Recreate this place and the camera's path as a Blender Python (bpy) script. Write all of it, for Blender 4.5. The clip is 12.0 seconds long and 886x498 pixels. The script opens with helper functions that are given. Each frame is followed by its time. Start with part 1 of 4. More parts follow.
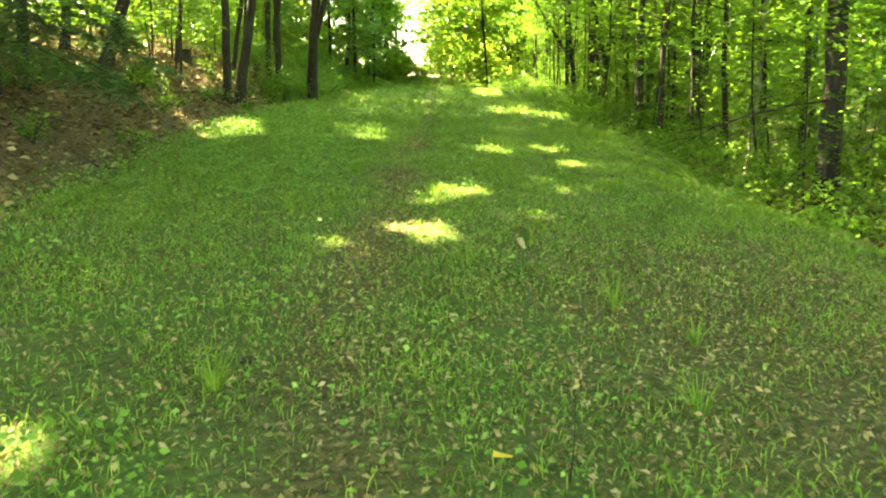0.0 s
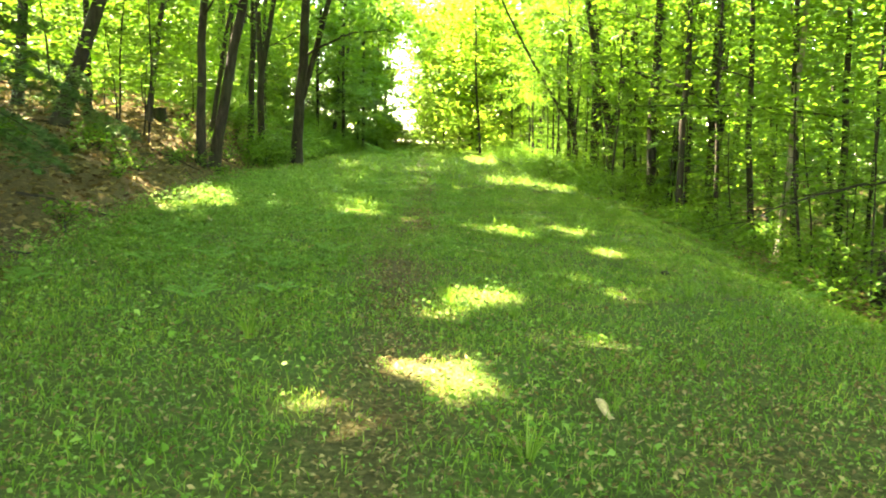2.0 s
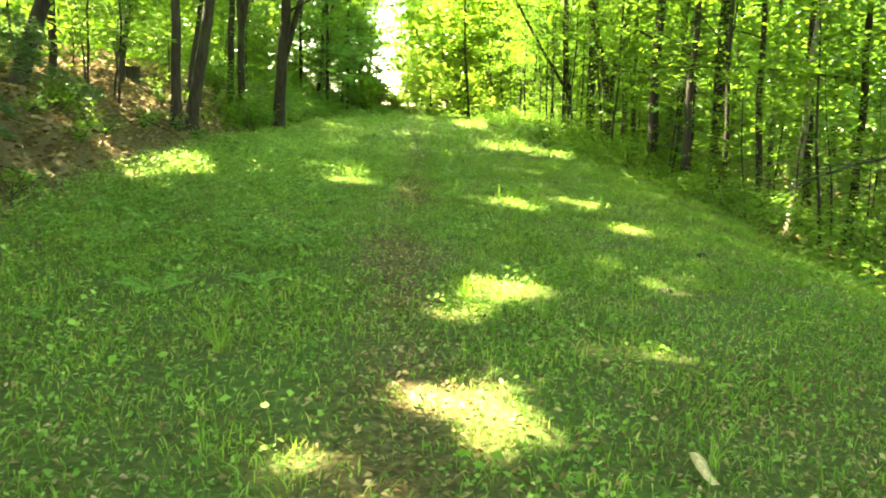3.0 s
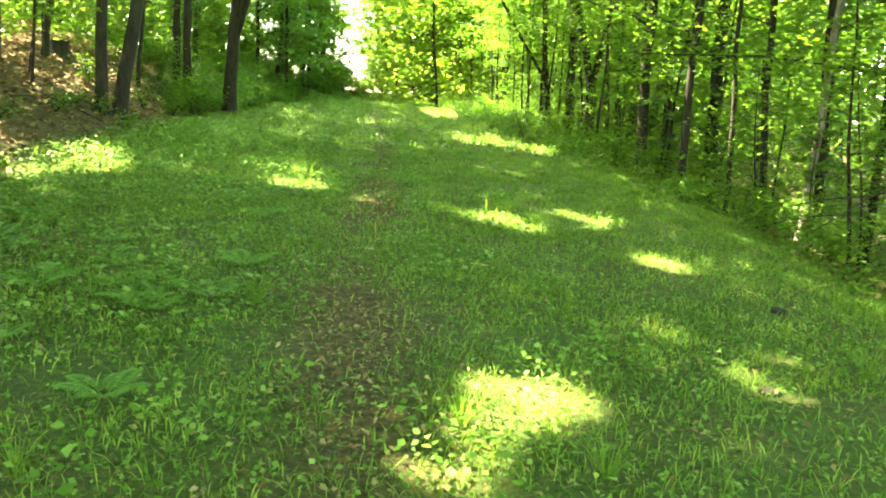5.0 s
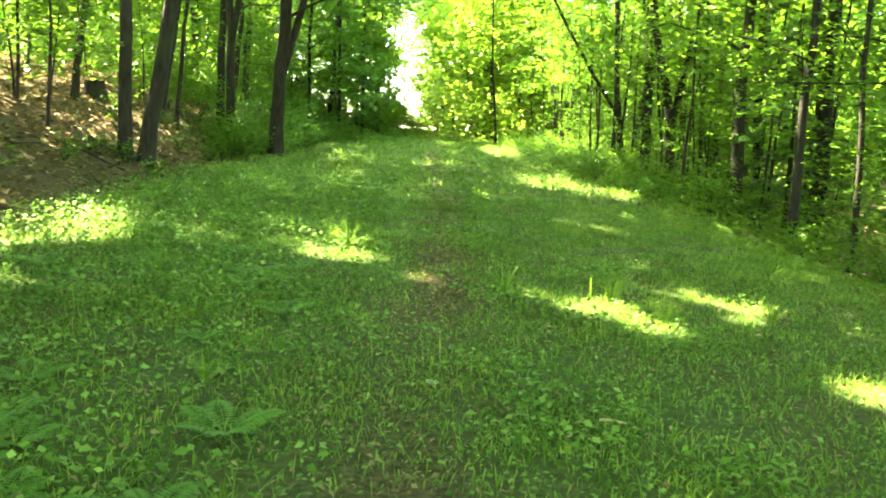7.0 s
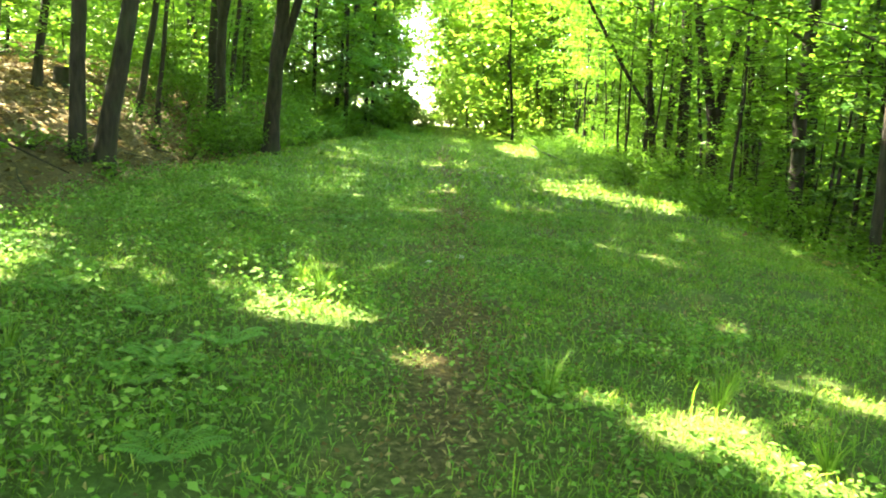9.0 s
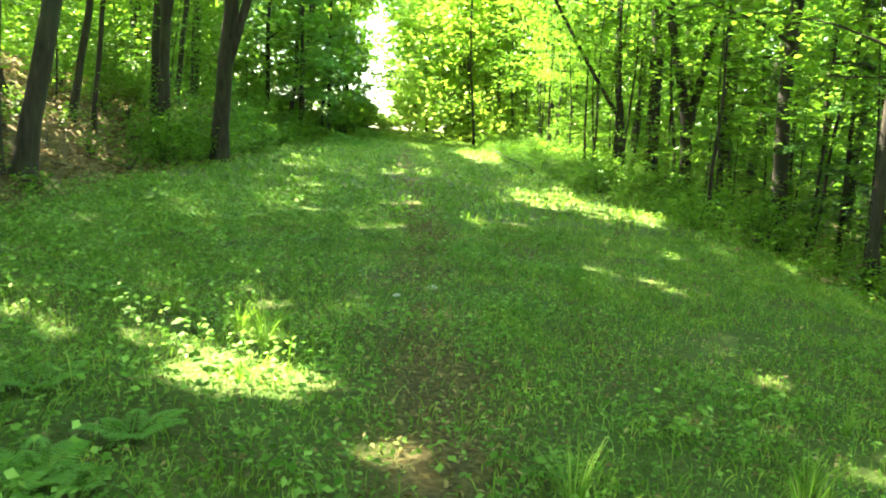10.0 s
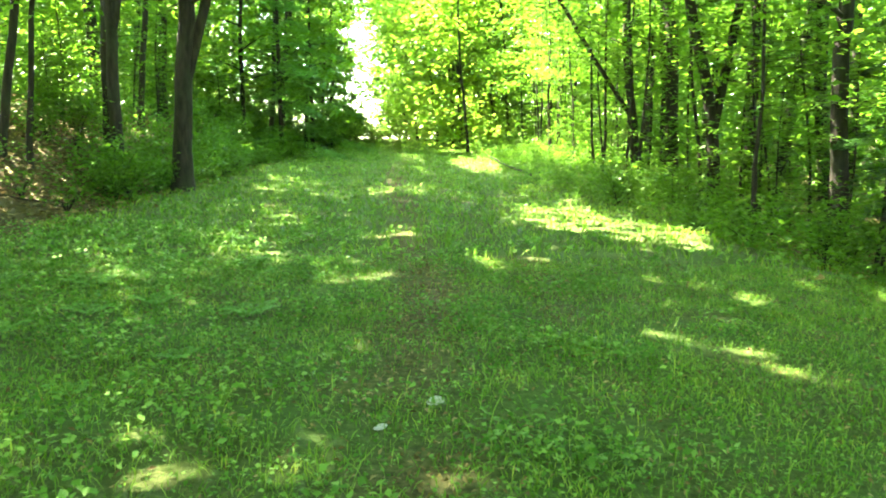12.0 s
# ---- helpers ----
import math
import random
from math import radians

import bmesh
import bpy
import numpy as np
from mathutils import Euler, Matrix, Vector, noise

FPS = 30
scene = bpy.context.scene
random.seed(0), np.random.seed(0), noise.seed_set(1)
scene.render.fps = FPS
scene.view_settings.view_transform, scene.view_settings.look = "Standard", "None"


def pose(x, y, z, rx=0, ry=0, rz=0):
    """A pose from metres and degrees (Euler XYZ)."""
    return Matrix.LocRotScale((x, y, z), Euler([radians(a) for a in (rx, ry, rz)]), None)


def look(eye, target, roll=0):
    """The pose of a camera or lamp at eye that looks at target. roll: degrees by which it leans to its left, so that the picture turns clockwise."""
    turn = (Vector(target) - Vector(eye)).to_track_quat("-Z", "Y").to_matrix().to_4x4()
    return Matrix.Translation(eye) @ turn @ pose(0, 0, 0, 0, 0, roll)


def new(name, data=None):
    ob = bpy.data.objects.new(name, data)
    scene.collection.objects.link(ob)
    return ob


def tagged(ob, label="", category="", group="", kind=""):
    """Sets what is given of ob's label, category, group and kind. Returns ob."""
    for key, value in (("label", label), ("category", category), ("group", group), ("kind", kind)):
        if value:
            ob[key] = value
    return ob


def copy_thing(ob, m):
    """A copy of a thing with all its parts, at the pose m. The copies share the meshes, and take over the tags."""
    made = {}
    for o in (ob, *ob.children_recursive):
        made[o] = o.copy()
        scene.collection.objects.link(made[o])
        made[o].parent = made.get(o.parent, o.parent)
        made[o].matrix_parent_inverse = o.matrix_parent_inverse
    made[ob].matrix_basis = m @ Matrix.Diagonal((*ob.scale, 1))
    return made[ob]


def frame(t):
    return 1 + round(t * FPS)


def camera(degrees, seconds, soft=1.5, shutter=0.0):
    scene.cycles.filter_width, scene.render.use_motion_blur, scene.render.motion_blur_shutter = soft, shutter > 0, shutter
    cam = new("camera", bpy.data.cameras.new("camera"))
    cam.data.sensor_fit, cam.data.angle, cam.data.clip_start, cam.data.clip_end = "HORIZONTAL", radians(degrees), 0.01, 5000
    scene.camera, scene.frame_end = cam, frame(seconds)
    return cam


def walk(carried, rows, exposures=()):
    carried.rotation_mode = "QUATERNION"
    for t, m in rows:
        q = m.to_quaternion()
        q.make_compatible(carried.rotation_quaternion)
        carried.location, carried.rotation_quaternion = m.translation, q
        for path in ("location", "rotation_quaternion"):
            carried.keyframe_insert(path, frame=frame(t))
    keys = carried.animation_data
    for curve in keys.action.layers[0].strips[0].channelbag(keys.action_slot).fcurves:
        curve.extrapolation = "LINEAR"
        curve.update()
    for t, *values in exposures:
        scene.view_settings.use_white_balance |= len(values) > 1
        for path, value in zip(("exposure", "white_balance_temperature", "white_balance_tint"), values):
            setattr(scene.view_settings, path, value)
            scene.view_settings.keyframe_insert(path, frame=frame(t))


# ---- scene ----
cam = camera(55.9, 12.0, soft=2.0, shutter=0.12)
METRES, EYE, TILT, LEAN, TURN = 15.0, 1.45, -11.0, 0.0, 0.0
ROWS = [
    (0.0, 0.0, 0.0, 0.0, 0.0, 0.0, -0.0),
    (0.5, -0.0032, 0.0441, 0.0133, -0.66, 4.67, -0.48),
    (1.0, -0.0093, 0.0845, 0.0225, -1.06, 5.6, -0.21),
    (1.5, -0.0106, 0.1252, 0.0289, -1.1, 5.62, -0.19),
    (2.0, -0.0188, 0.1657, 0.0344, -1.15, 4.45, -1.06),
    (2.5, -0.0228, 0.2042, 0.0425, -1.56, 2.58, -0.64),
    (3.0, -0.0319, 0.2448, 0.0494, -2.3, 2.01, -1.18),
    (5.0, -0.0319, 0.4044, 0.0829, -4.85, 1.21, -1.92),
    (5.5, -0.0293, 0.444, 0.091, -4.89, -1.17, -2.36),
    (6.0, -0.0361, 0.4859, 0.1013, -3.61, 0.19, -0.34),
    (6.5, -0.0341, 0.5258, 0.1099, -3.5, 1.97, 0.02),
    (7.0, -0.036, 0.5652, 0.1199, -1.07, 3.51, -1.93),
    (9.0, -0.0343, 0.7274, 0.1567, -0.31, 3.19, -2.82),
    (9.5, -0.0387, 0.7663, 0.1647, -1.74, 3.12, -2.5),
    (10.0, -0.0408, 0.807, 0.1754, -3.12, 3.54, -2.12),
    (10.5, -0.0449, 0.8451, 0.1878, -4.49, 4.96, 1.81),
    (11.0, -0.0431, 0.8895, 0.1975, -4.93, 5.28, 1.51),
    (11.5, -0.0404, 0.9269, 0.2062, -5.1, 4.59, 0.59),
    (12.0, -0.035, 0.9702, 0.2168, -3.08, 3.89, 1.09),
]
walk(cam, [(t, pose(0, 0, EYE, TILT, LEAN, TURN) @ pose(METRES * x, METRES * y, METRES * z, 90 + pitch, roll, yaw)) for t, x, y, z, yaw, pitch, roll in ROWS],
     exposures=[(0.0, 4.8, 9500, 12), (4.0, 4.95, 8700, 9), (9.0, 4.8, 7800, 6), (11.0, 4.75, 7500, 2), (12.0, 5.05, 7500, 1)])

# ---- world, sun, exposure ----
SUN_EL, SUN_AZ = radians(54), radians(-58)  # azimuth from +y towards +x
TO_SUN = np.array([math.cos(SUN_EL) * math.sin(SUN_AZ), math.cos(SUN_EL) * math.cos(SUN_AZ), math.sin(SUN_EL)])
world = bpy.data.worlds.new("world")
scene.world = world
world.use_nodes = True
wt = world.node_tree
sky = wt.nodes.new("ShaderNodeTexSky")
sky.sky_type = "NISHITA"
sky.sun_disc = False
sky.sun_elevation, sky.sun_rotation = SUN_EL, SUN_AZ
bg = wt.nodes["Background"]
bg.inputs["Strength"].default_value = 0.15
wt.links.new(sky.outputs["Color"], bg.inputs["Color"])
sun_data = bpy.data.lights.new("sun", "SUN")
sun_data.energy, sun_data.angle, sun_data.color = 5.0, radians(0.6), (1.0, 0.95, 0.84)
sun = new("sun", sun_data)
sun.matrix_world = look((0, 0, 60), tuple(Vector((0, 0, 60)) - Vector(TO_SUN)))


# ---- materials ----
def nodes_of(name):
    m = bpy.data.materials.new(name)
    m.use_nodes = True
    nt = m.node_tree
    return m, nt, nt.nodes["Principled BSDF"], nt.nodes["Material Output"]


def ramp(nt, source, stops):
    r = nt.nodes.new("ShaderNodeValToRGB")
    while len(r.color_ramp.elements) < len(stops):
        r.color_ramp.elements.new(0.5)
    for e, (p, c) in zip(r.color_ramp.elements, stops):
        e.position, e.color = p, (*c, 1)
    nt.links.new(source, r.inputs["Fac"])
    return r.outputs["Color"]


def tex_noise(nt, scale, detail=4.0, stretch=None, rough=0.55):
    n = nt.nodes.new("ShaderNodeTexNoise")
    n.inputs["Scale"].default_value, n.inputs["Detail"].default_value = scale, detail
    n.inputs["Roughness"].default_value = rough
    co = nt.nodes.new("ShaderNodeTexCoord")
    mp = nt.nodes.new("ShaderNodeMapping")
    if stretch:
        mp.inputs["Scale"].default_value = stretch
    nt.links.new(co.outputs["Object"], mp.inputs["Vector"])
    nt.links.new(mp.outputs["Vector"], n.inputs["Vector"])
    return n.outputs["Fac"]


def mix(nt, fac, a, b, mode="MIX"):
    m = nt.nodes.new("ShaderNodeMix")
    m.data_type, m.blend_type = "RGBA", mode
    for sock, v in ((m.inputs[0], fac), (m.inputs[6], a), (m.inputs[7], b)):
        if hasattr(v, "links"):
            nt.links.new(v, sock)
        else:
            sock.default_value = v if not isinstance(v, tuple) else (*v, 1)
    return m.outputs[2]


def leaf_material(name, dark, mid, light, through_light, amount=0.45, rough=0.5, spec=0.2, clump=None):
    """A thin leaf: diffuse and glossy in front, light passing through; every leaf has its own tone."""
    m, nt, p, out = nodes_of(name)
    geo = nt.nodes.new("ShaderNodeNewGeometry")
    col = ramp(nt, geo.outputs["Random Per Island"], [(0.0, dark), (0.5, mid), (1.0, light)])
    patch = tex_noise(nt, 0.7, 3.0)
    col = mix(nt, patch, col, mix(nt, 1.0, col, (1.25, 1.15, 0.7), "MULTIPLY"))
    if clump:  # drier, paler and lusher patches, about a foot across
        tone = ramp(nt, tex_noise(nt, 2.6, 3.0, None, 0.6), [(0.32, (0.62, 0.72, 0.6)), (0.5, (1.0, 1.0, 1.0)), (0.68, clump)])
        col = mix(nt, 1.0, col, tone, "MULTIPLY")
    nt.links.new(col, p.inputs["Base Color"])
    p.inputs["Roughness"].default_value = rough
    p.inputs["Specular IOR Level"].default_value = spec
    tr = nt.nodes.new("ShaderNodeBsdfTranslucent")
    nt.links.new(mix(nt, 0.5, col, through_light), tr.inputs["Color"])
    ms = nt.nodes.new("ShaderNodeMixShader")
    ms.inputs[0].default_value = amount
    nt.links.new(p.outputs["BSDF"], ms.inputs[1])
    nt.links.new(tr.outputs["BSDF"], ms.inputs[2])
    nt.links.new(ms.outputs[0], out.inputs["Surface"])
    return m


def bark_material(name, dark, light, moss, scale=1.0):
    m, nt, p, out = nodes_of(name)
    furrow = tex_noise(nt, 14 * scale, 6.0, (1, 1, 0.18), 0.65)
    blotch = tex_noise(nt, 2.3 * scale, 4.0, (1, 1, 0.5))
    col = ramp(nt, furrow, [(0.3, dark), (0.7, light)])
    spots = ramp(nt, blotch, [(0.5, (0, 0, 0)), (0.68, (1, 1, 1))])
    col = mix(nt, spots, col, mix(nt, 0.55, col, moss))
    nt.links.new(col, p.inputs["Base Color"])
    p.inputs["Roughness"].default_value = 0.88
    p.inputs["Specular IOR Level"].default_value = 0.2
    b = nt.nodes.new("ShaderNodeBump")
    b.inputs["Strength"].default_value, b.inputs["Distance"].default_value = 0.8, 0.03
    nt.links.new(furrow, b.inputs["Height"])
    nt.links.new(b.outputs["Normal"], p.inputs["Normal"])
    return m


M_LEAF = leaf_material("broadleaf", (0.030, 0.085, 0.012), (0.055, 0.14, 0.018), (0.10, 0.21, 0.025), (0.20, 0.40, 0.03), 0.45)
M_LEAF2 = leaf_material("understory_leaf", (0.026, 0.085, 0.012), (0.052, 0.145, 0.018), (0.11, 0.23, 0.028), (0.19, 0.38, 0.03), 0.48)
# brighter, yellower copy of the leaf: sunlight is put into its colour
M_LEAF_LIT = leaf_material("sunlit_leaf", (0.085, 0.20, 0.025), (0.14, 0.29, 0.035), (0.25, 0.40, 0.07), (0.36, 0.58, 0.06), 0.45)
M_NEEDLE = leaf_material("needles", (0.025, 0.075, 0.024), (0.038, 0.10, 0.03), (0.055, 0.13, 0.04), (0.08, 0.22, 0.05), 0.3)
M_GRASS = leaf_material("grass_blade", (0.042, 0.10, 0.012), (0.092, 0.188, 0.026), (0.20, 0.29, 0.075), (0.18, 0.40, 0.03), 0.38, 0.6, 0.12, (1.75, 1.35, 1.2))
M_WEED = leaf_material("low_weeds", (0.034, 0.095, 0.014), (0.074, 0.178, 0.03), (0.18, 0.31, 0.09), (0.15, 0.36, 0.04), 0.34, 0.6, 0.14, (1.45, 1.35, 1.3))
# lit copy of the needles, brightness painted in for the two far hemlocks
M_NEEDLE_LIT = leaf_material("lit_needles", (0.04, 0.12, 0.02), (0.065, 0.17, 0.028), (0.10, 0.23, 0.04), (0.16, 0.40, 0.05), 0.42)
M_FERN = leaf_material("fern_frond", (0.07, 0.19, 0.04), (0.09, 0.23, 0.05), (0.12, 0.27, 0.06), (0.2, 0.45, 0.06), 0.35, 0.55, 0.15)
M_DEAD = leaf_material("dead_leaf", (0.05, 0.036, 0.015), (0.13, 0.10, 0.046), (0.29, 0.24, 0.135), (0.25, 0.17, 0.07), 0.15, 0.75, 0.15)
M_YELLOW = leaf_material("yellow_leaf", (0.6, 0.42, 0.04), (0.65, 0.45, 0.05), (0.7, 0.5, 0.06), (0.7, 0.5, 0.05), 0.2)
M_BARK = bark_material("bark_grey_brown", (0.007, 0.006, 0.004), (0.038, 0.032, 0.022), (0.034, 0.048, 0.02))
# pale copy of the bark: sun on one trunk put into its colour
M_BARK_LIT = bark_material("bark_lit", (0.10, 0.085, 0.065), (0.30, 0.27, 0.21), (0.16, 0.17, 0.11), 1.6)
M_WOOD = bark_material("weathered_wood", (0.26, 0.19, 0.09), (0.60, 0.47, 0.25), (0.4, 0.33, 0.18), 3.0)

M_STONE = bark_material("pale_stone", (0.30, 0.29, 0.26), (0.55, 0.53, 0.48), (0.35, 0.36, 0.28), 4.0)


def ground_material():
    m, nt, p, out = nodes_of("woodland_soil")
    att = nt.nodes.new("ShaderNodeAttribute")
    att.attribute_name = "litter"
    fine = tex_noise(nt, 22.0, 6.0, None, 0.7)
    big = tex_noise(nt, 1.3, 5.0)
    soil = ramp(nt, fine, [(0.3, (0.024, 0.018, 0.007)), (0.5, (0.075, 0.057, 0.023)), (0.7, (0.18, 0.14, 0.065))])
    moss = ramp(nt, fine, [(0.3, (0.026, 0.052, 0.010)), (0.7, (0.075, 0.14, 0.026))])
    patch = ramp(nt, big, [(0.35, (0.5, 0.5, 0.5)), (0.6, (0.95, 0.95, 0.95))])
    green = mix(nt, patch, soil, moss)
    col = mix(nt, att.outputs["Fac"], green, soil)
    nt.links.new(col, p.inputs["Base Color"])
    p.inputs["Roughness"].default_value = 0.95
    p.inputs["Specular IOR Level"].default_value = 0.15
    b = nt.nodes.new("ShaderNodeBump")
    b.inputs["Strength"].default_value, b.inputs["Distance"].default_value = 0.9, 0.03
    nt.links.new(fine, b.inputs["Height"])
    nt.links.new(b.outputs["Normal"], p.inputs["Normal"])
    return m


M_SOIL = ground_material()

# ---- the lie of the land ----
rng = np.random.default_rng(7)


def smooth(a, b, v):
    t = np.clip((v - a) / (b - a), 0, 1)
    return t * t * (3 - 2 * t)


def wave(x, y, f, s=0.0):
    """Cheap smooth noise, about -1 to 1."""
    return (np.sin(x * f + 1.7 * np.sin(y * f * 0.8 + s) + s) + np.sin(y * f * 1.13 + 1.9 * np.sin(x * f * 0.71 - s) + 2.1 * s)) * 0.5


def left_edge(y):
    """Where the grass ends at the foot of the bank."""
    return -4.0 - 0.07 * np.clip(y - 8, 0, 18) + 0.05 * np.clip(y - 32, 0, 14)


def right_edge(y):
    """Where the grass gives way to undergrowth."""
    return 3.6 + 0.4 * smooth(8, 20, y) - 1.0 * smooth(27, 36, y) + 0.14 * np.sin(0.8 * y) + 0.1 * np.sin(2.1 * y + 1)


def brow(y):
    """Where the land begins to fall away on the right."""
    return 3.5 + 0.9 * smooth(10, 26, y) + 0.8 * smooth(27, 34, y) + 0.18 * np.sin(0.8 * y) + 0.1 * np.sin(2.1 * y + 1)


def ground(x, y):
    """Height of the land: a nearly level grass lane, a bank on its left, falling woods on its right."""
    x, y = np.asarray(x, float), np.asarray(y, float)
    z = 0.035 + 0.0244 * np.clip(y, -40, 76) + 0.011 * np.clip(y - 36, 0, 40) - 0.02 * np.clip(y - 82, 0, 200)
    d = np.clip(left_edge(y) - x, 0, None)
    z = z - 0.35 * smooth(0, 0.9, d) * smooth(24, 31, y) * (1 - smooth(1.2, 2.2, d))
    z = z + 3.2 * (1 - np.exp(-np.clip(d - 0.25, 0, None) * 0.17)) * (1 - 0.5 * smooth(40, 70, y)) + 0.05 * np.clip(d - 8, 0, 60)
    e = x - brow(y)
    e = 0.5 * (e + np.sqrt(e * e + 0.9))
    z = z - 3.0 * (1 - np.exp(-e * 0.16)) * (1 - 0.75 * smooth(36, 50, y)) - 0.02 * np.clip(e - 10, 0, 60)
    z = z - 0.02 * np.clip(x, -5, 5)
    rough = 0.25 + 0.75 * smooth(0.3, 2.0, d + e)
    return z + rough * (0.05 * wave(x, y, 2.3, 0.6) + 0.03 * wave(x, y, 5.1, 2.0)) + 0.25 * smooth(3, 10, d + e) * wave(x, y, 0.55, 1.1)


def track(x, y):
    """1 on the trodden line down the middle of the lane, 0 away from it."""
    line = -0.44 + 0.12 * np.sin(y * 0.23 + 2.4) + 0.06 * np.sin(y * 0.9)
    second = 0.5 * np.exp(-((x - line - 1.15) / 0.2) ** 2) * smooth(15, 18, y)
    return (np.exp(-((x - line) / 0.32) ** 2) + second) * np.clip(0.8 + 0.6 * wave(x, y, 1.1, 3.0) + 0.25 * wave(x, y, 4.3, 1.0), 0, 1.2)


# ---- mesh building ----
def mesh_from(name, verts, faces, material, shade=False):
    verts, faces = np.asarray(verts, np.float32), np.asarray(faces, np.int32)
    me = bpy.data.meshes.new(name)
    n, k = faces.shape
    me.vertices.add(len(verts))
    me.vertices.foreach_set("co", verts.ravel())
    me.loops.add(n * k)
    me.loops.foreach_set("vertex_index", faces.ravel())
    me.polygons.add(n)
    me.polygons.foreach_set("loop_start", np.arange(0, n * k, k, dtype=np.int32))
    if shade:
        me.polygons.foreach_set("use_smooth", np.ones(n, bool))
    me.update(calc_edges=True)
    me.materials.append(material)
    return me


def part(name, geometry, material, parent, label="", shade=False):
    ob = new(name, mesh_from(name, geometry[0], geometry[1], material, shade))
    ob.parent = parent
    return tagged(ob, label)


def tube(points, radii, sides=8, cap=True):
    """A round, tapering limb along points."""
    pts, rad = np.asarray(points, float), np.asarray(radii, float)
    tang = np.gradient(pts, axis=0)
    tang /= np.linalg.norm(tang, axis=1)[:, None] + 1e-9
    ref = np.where(np.abs(tang[:, 2:3]) > 0.8, np.array([[1.0, 0, 0]]), np.array([[0, 0, 1.0]]))
    u = np.cross(tang, ref)
    u /= np.linalg.norm(u, axis=1)[:, None] + 1e-9
    v = np.cross(tang, u)
    a = np.linspace(0, 2 * np.pi, sides, endpoint=False)
    ring = u[:, None, :] * np.cos(a)[None, :, None] + v[:, None, :] * np.sin(a)[None, :, None]
    verts = (pts[:, None, :] + ring * rad[:, None, None]).reshape(-1, 3)
    n = len(pts)
    i, j = np.meshgrid(np.arange(n - 1), np.arange(sides), indexing="ij")
    i, j = i.ravel(), j.ravel()
    k = (j + 1) % sides
    faces = np.stack([i * sides + j, i * sides + k, (i + 1) * sides + k, (i + 1) * sides + j], 1)
    return verts, faces


def join(pieces):
    verts, faces, at = [], [], 0
    for v, f in pieces:
        verts.append(v)
        faces.append(np.asarray(f) + at)
        at += len(v)
    return np.concatenate(verts), np.concatenate(faces)


def leaf_cards(pos, size, g, tilt=0.5, slim=0.62, fold=0.16):
    """Small folded leaves, one rhomb of two triangles each, at the places given."""
    n = len(pos)
    size = np.broadcast_to(size, (n,)) * g.uniform(0.65, 1.3, n)
    az = g.uniform(0, 2 * np.pi, n)
    ax = np.stack([np.cos(az), np.sin(az), g.normal(-0.15, tilt * 0.6, n)], 1)
    ax /= np.linalg.norm(ax, axis=1)[:, None]
    up = np.stack([g.normal(0, tilt, n), g.normal(0, tilt, n), np.ones(n)], 1)
    side = np.cross(ax, up)
    side /= np.linalg.norm(side, axis=1)[:, None] + 1e-9
    nor = np.cross(side, ax)
    h = size[:, None] * 0.5
    base, tip = pos - ax * h, pos + ax * h
    w = side * h * slim
    lift = nor * h * fold
    off = ax * h * 0.12
    verts = np.stack([base, pos - off + w + lift, tip, pos - off - w + lift], 1).reshape(-1, 3)
    b = np.arange(n)[:, None] * 4
    faces = np.concatenate([b + np.array([[0, 2, 1]]), b + np.array([[0, 3, 2]])], 1).reshape(-1, 3)
    return verts, faces


# gaps in the canopy through which the sun reaches the lane: x, y and half widths on the ground
GAPS = np.array([
    (-0.8, 6.54, 0.2, 0.14), (-0.26, 7.45, 0.24, 0.16), (-0.16, 7.0, 0.2, 0.14), (-0.1, 9.35, 0.42, 0.45), (0.3, 9.85, 0.18, 0.2),
    (0.68, 14.9, 0.32, 0.34), (1.05, 14.55, 0.18, 0.2), (1.72, 15.35, 0.42, 0.38), (-1.45, 16.9, 0.24, 0.45),
    (-0.5, 15.8, 0.14, 0.26), (2.0, 13.2, 0.1, 0.26), (-4.1, 17.4, 0.3, 0.9),
    (-4.8, 16.1, 0.25, 0.8), (2.2, 28.6, 1.0, 1.6), (3.2, 27.0, 0.7, 1.7), (2.3, 44.5, 0.8, 3.5), (-5.3, 14.4, 0.35, 0.7),
    (-1.03, 18.6, 0.08, 0.13), (1.32, 20.9, 0.04, 0.02), (1.88, 20.3, 0.05, 0.03), (-0.38, 26.6, 0.13, 0.35),
    (-1.6, 2.95, 0.06, 0.1), (8.2, 22.0, 0.5, 0.5),
])


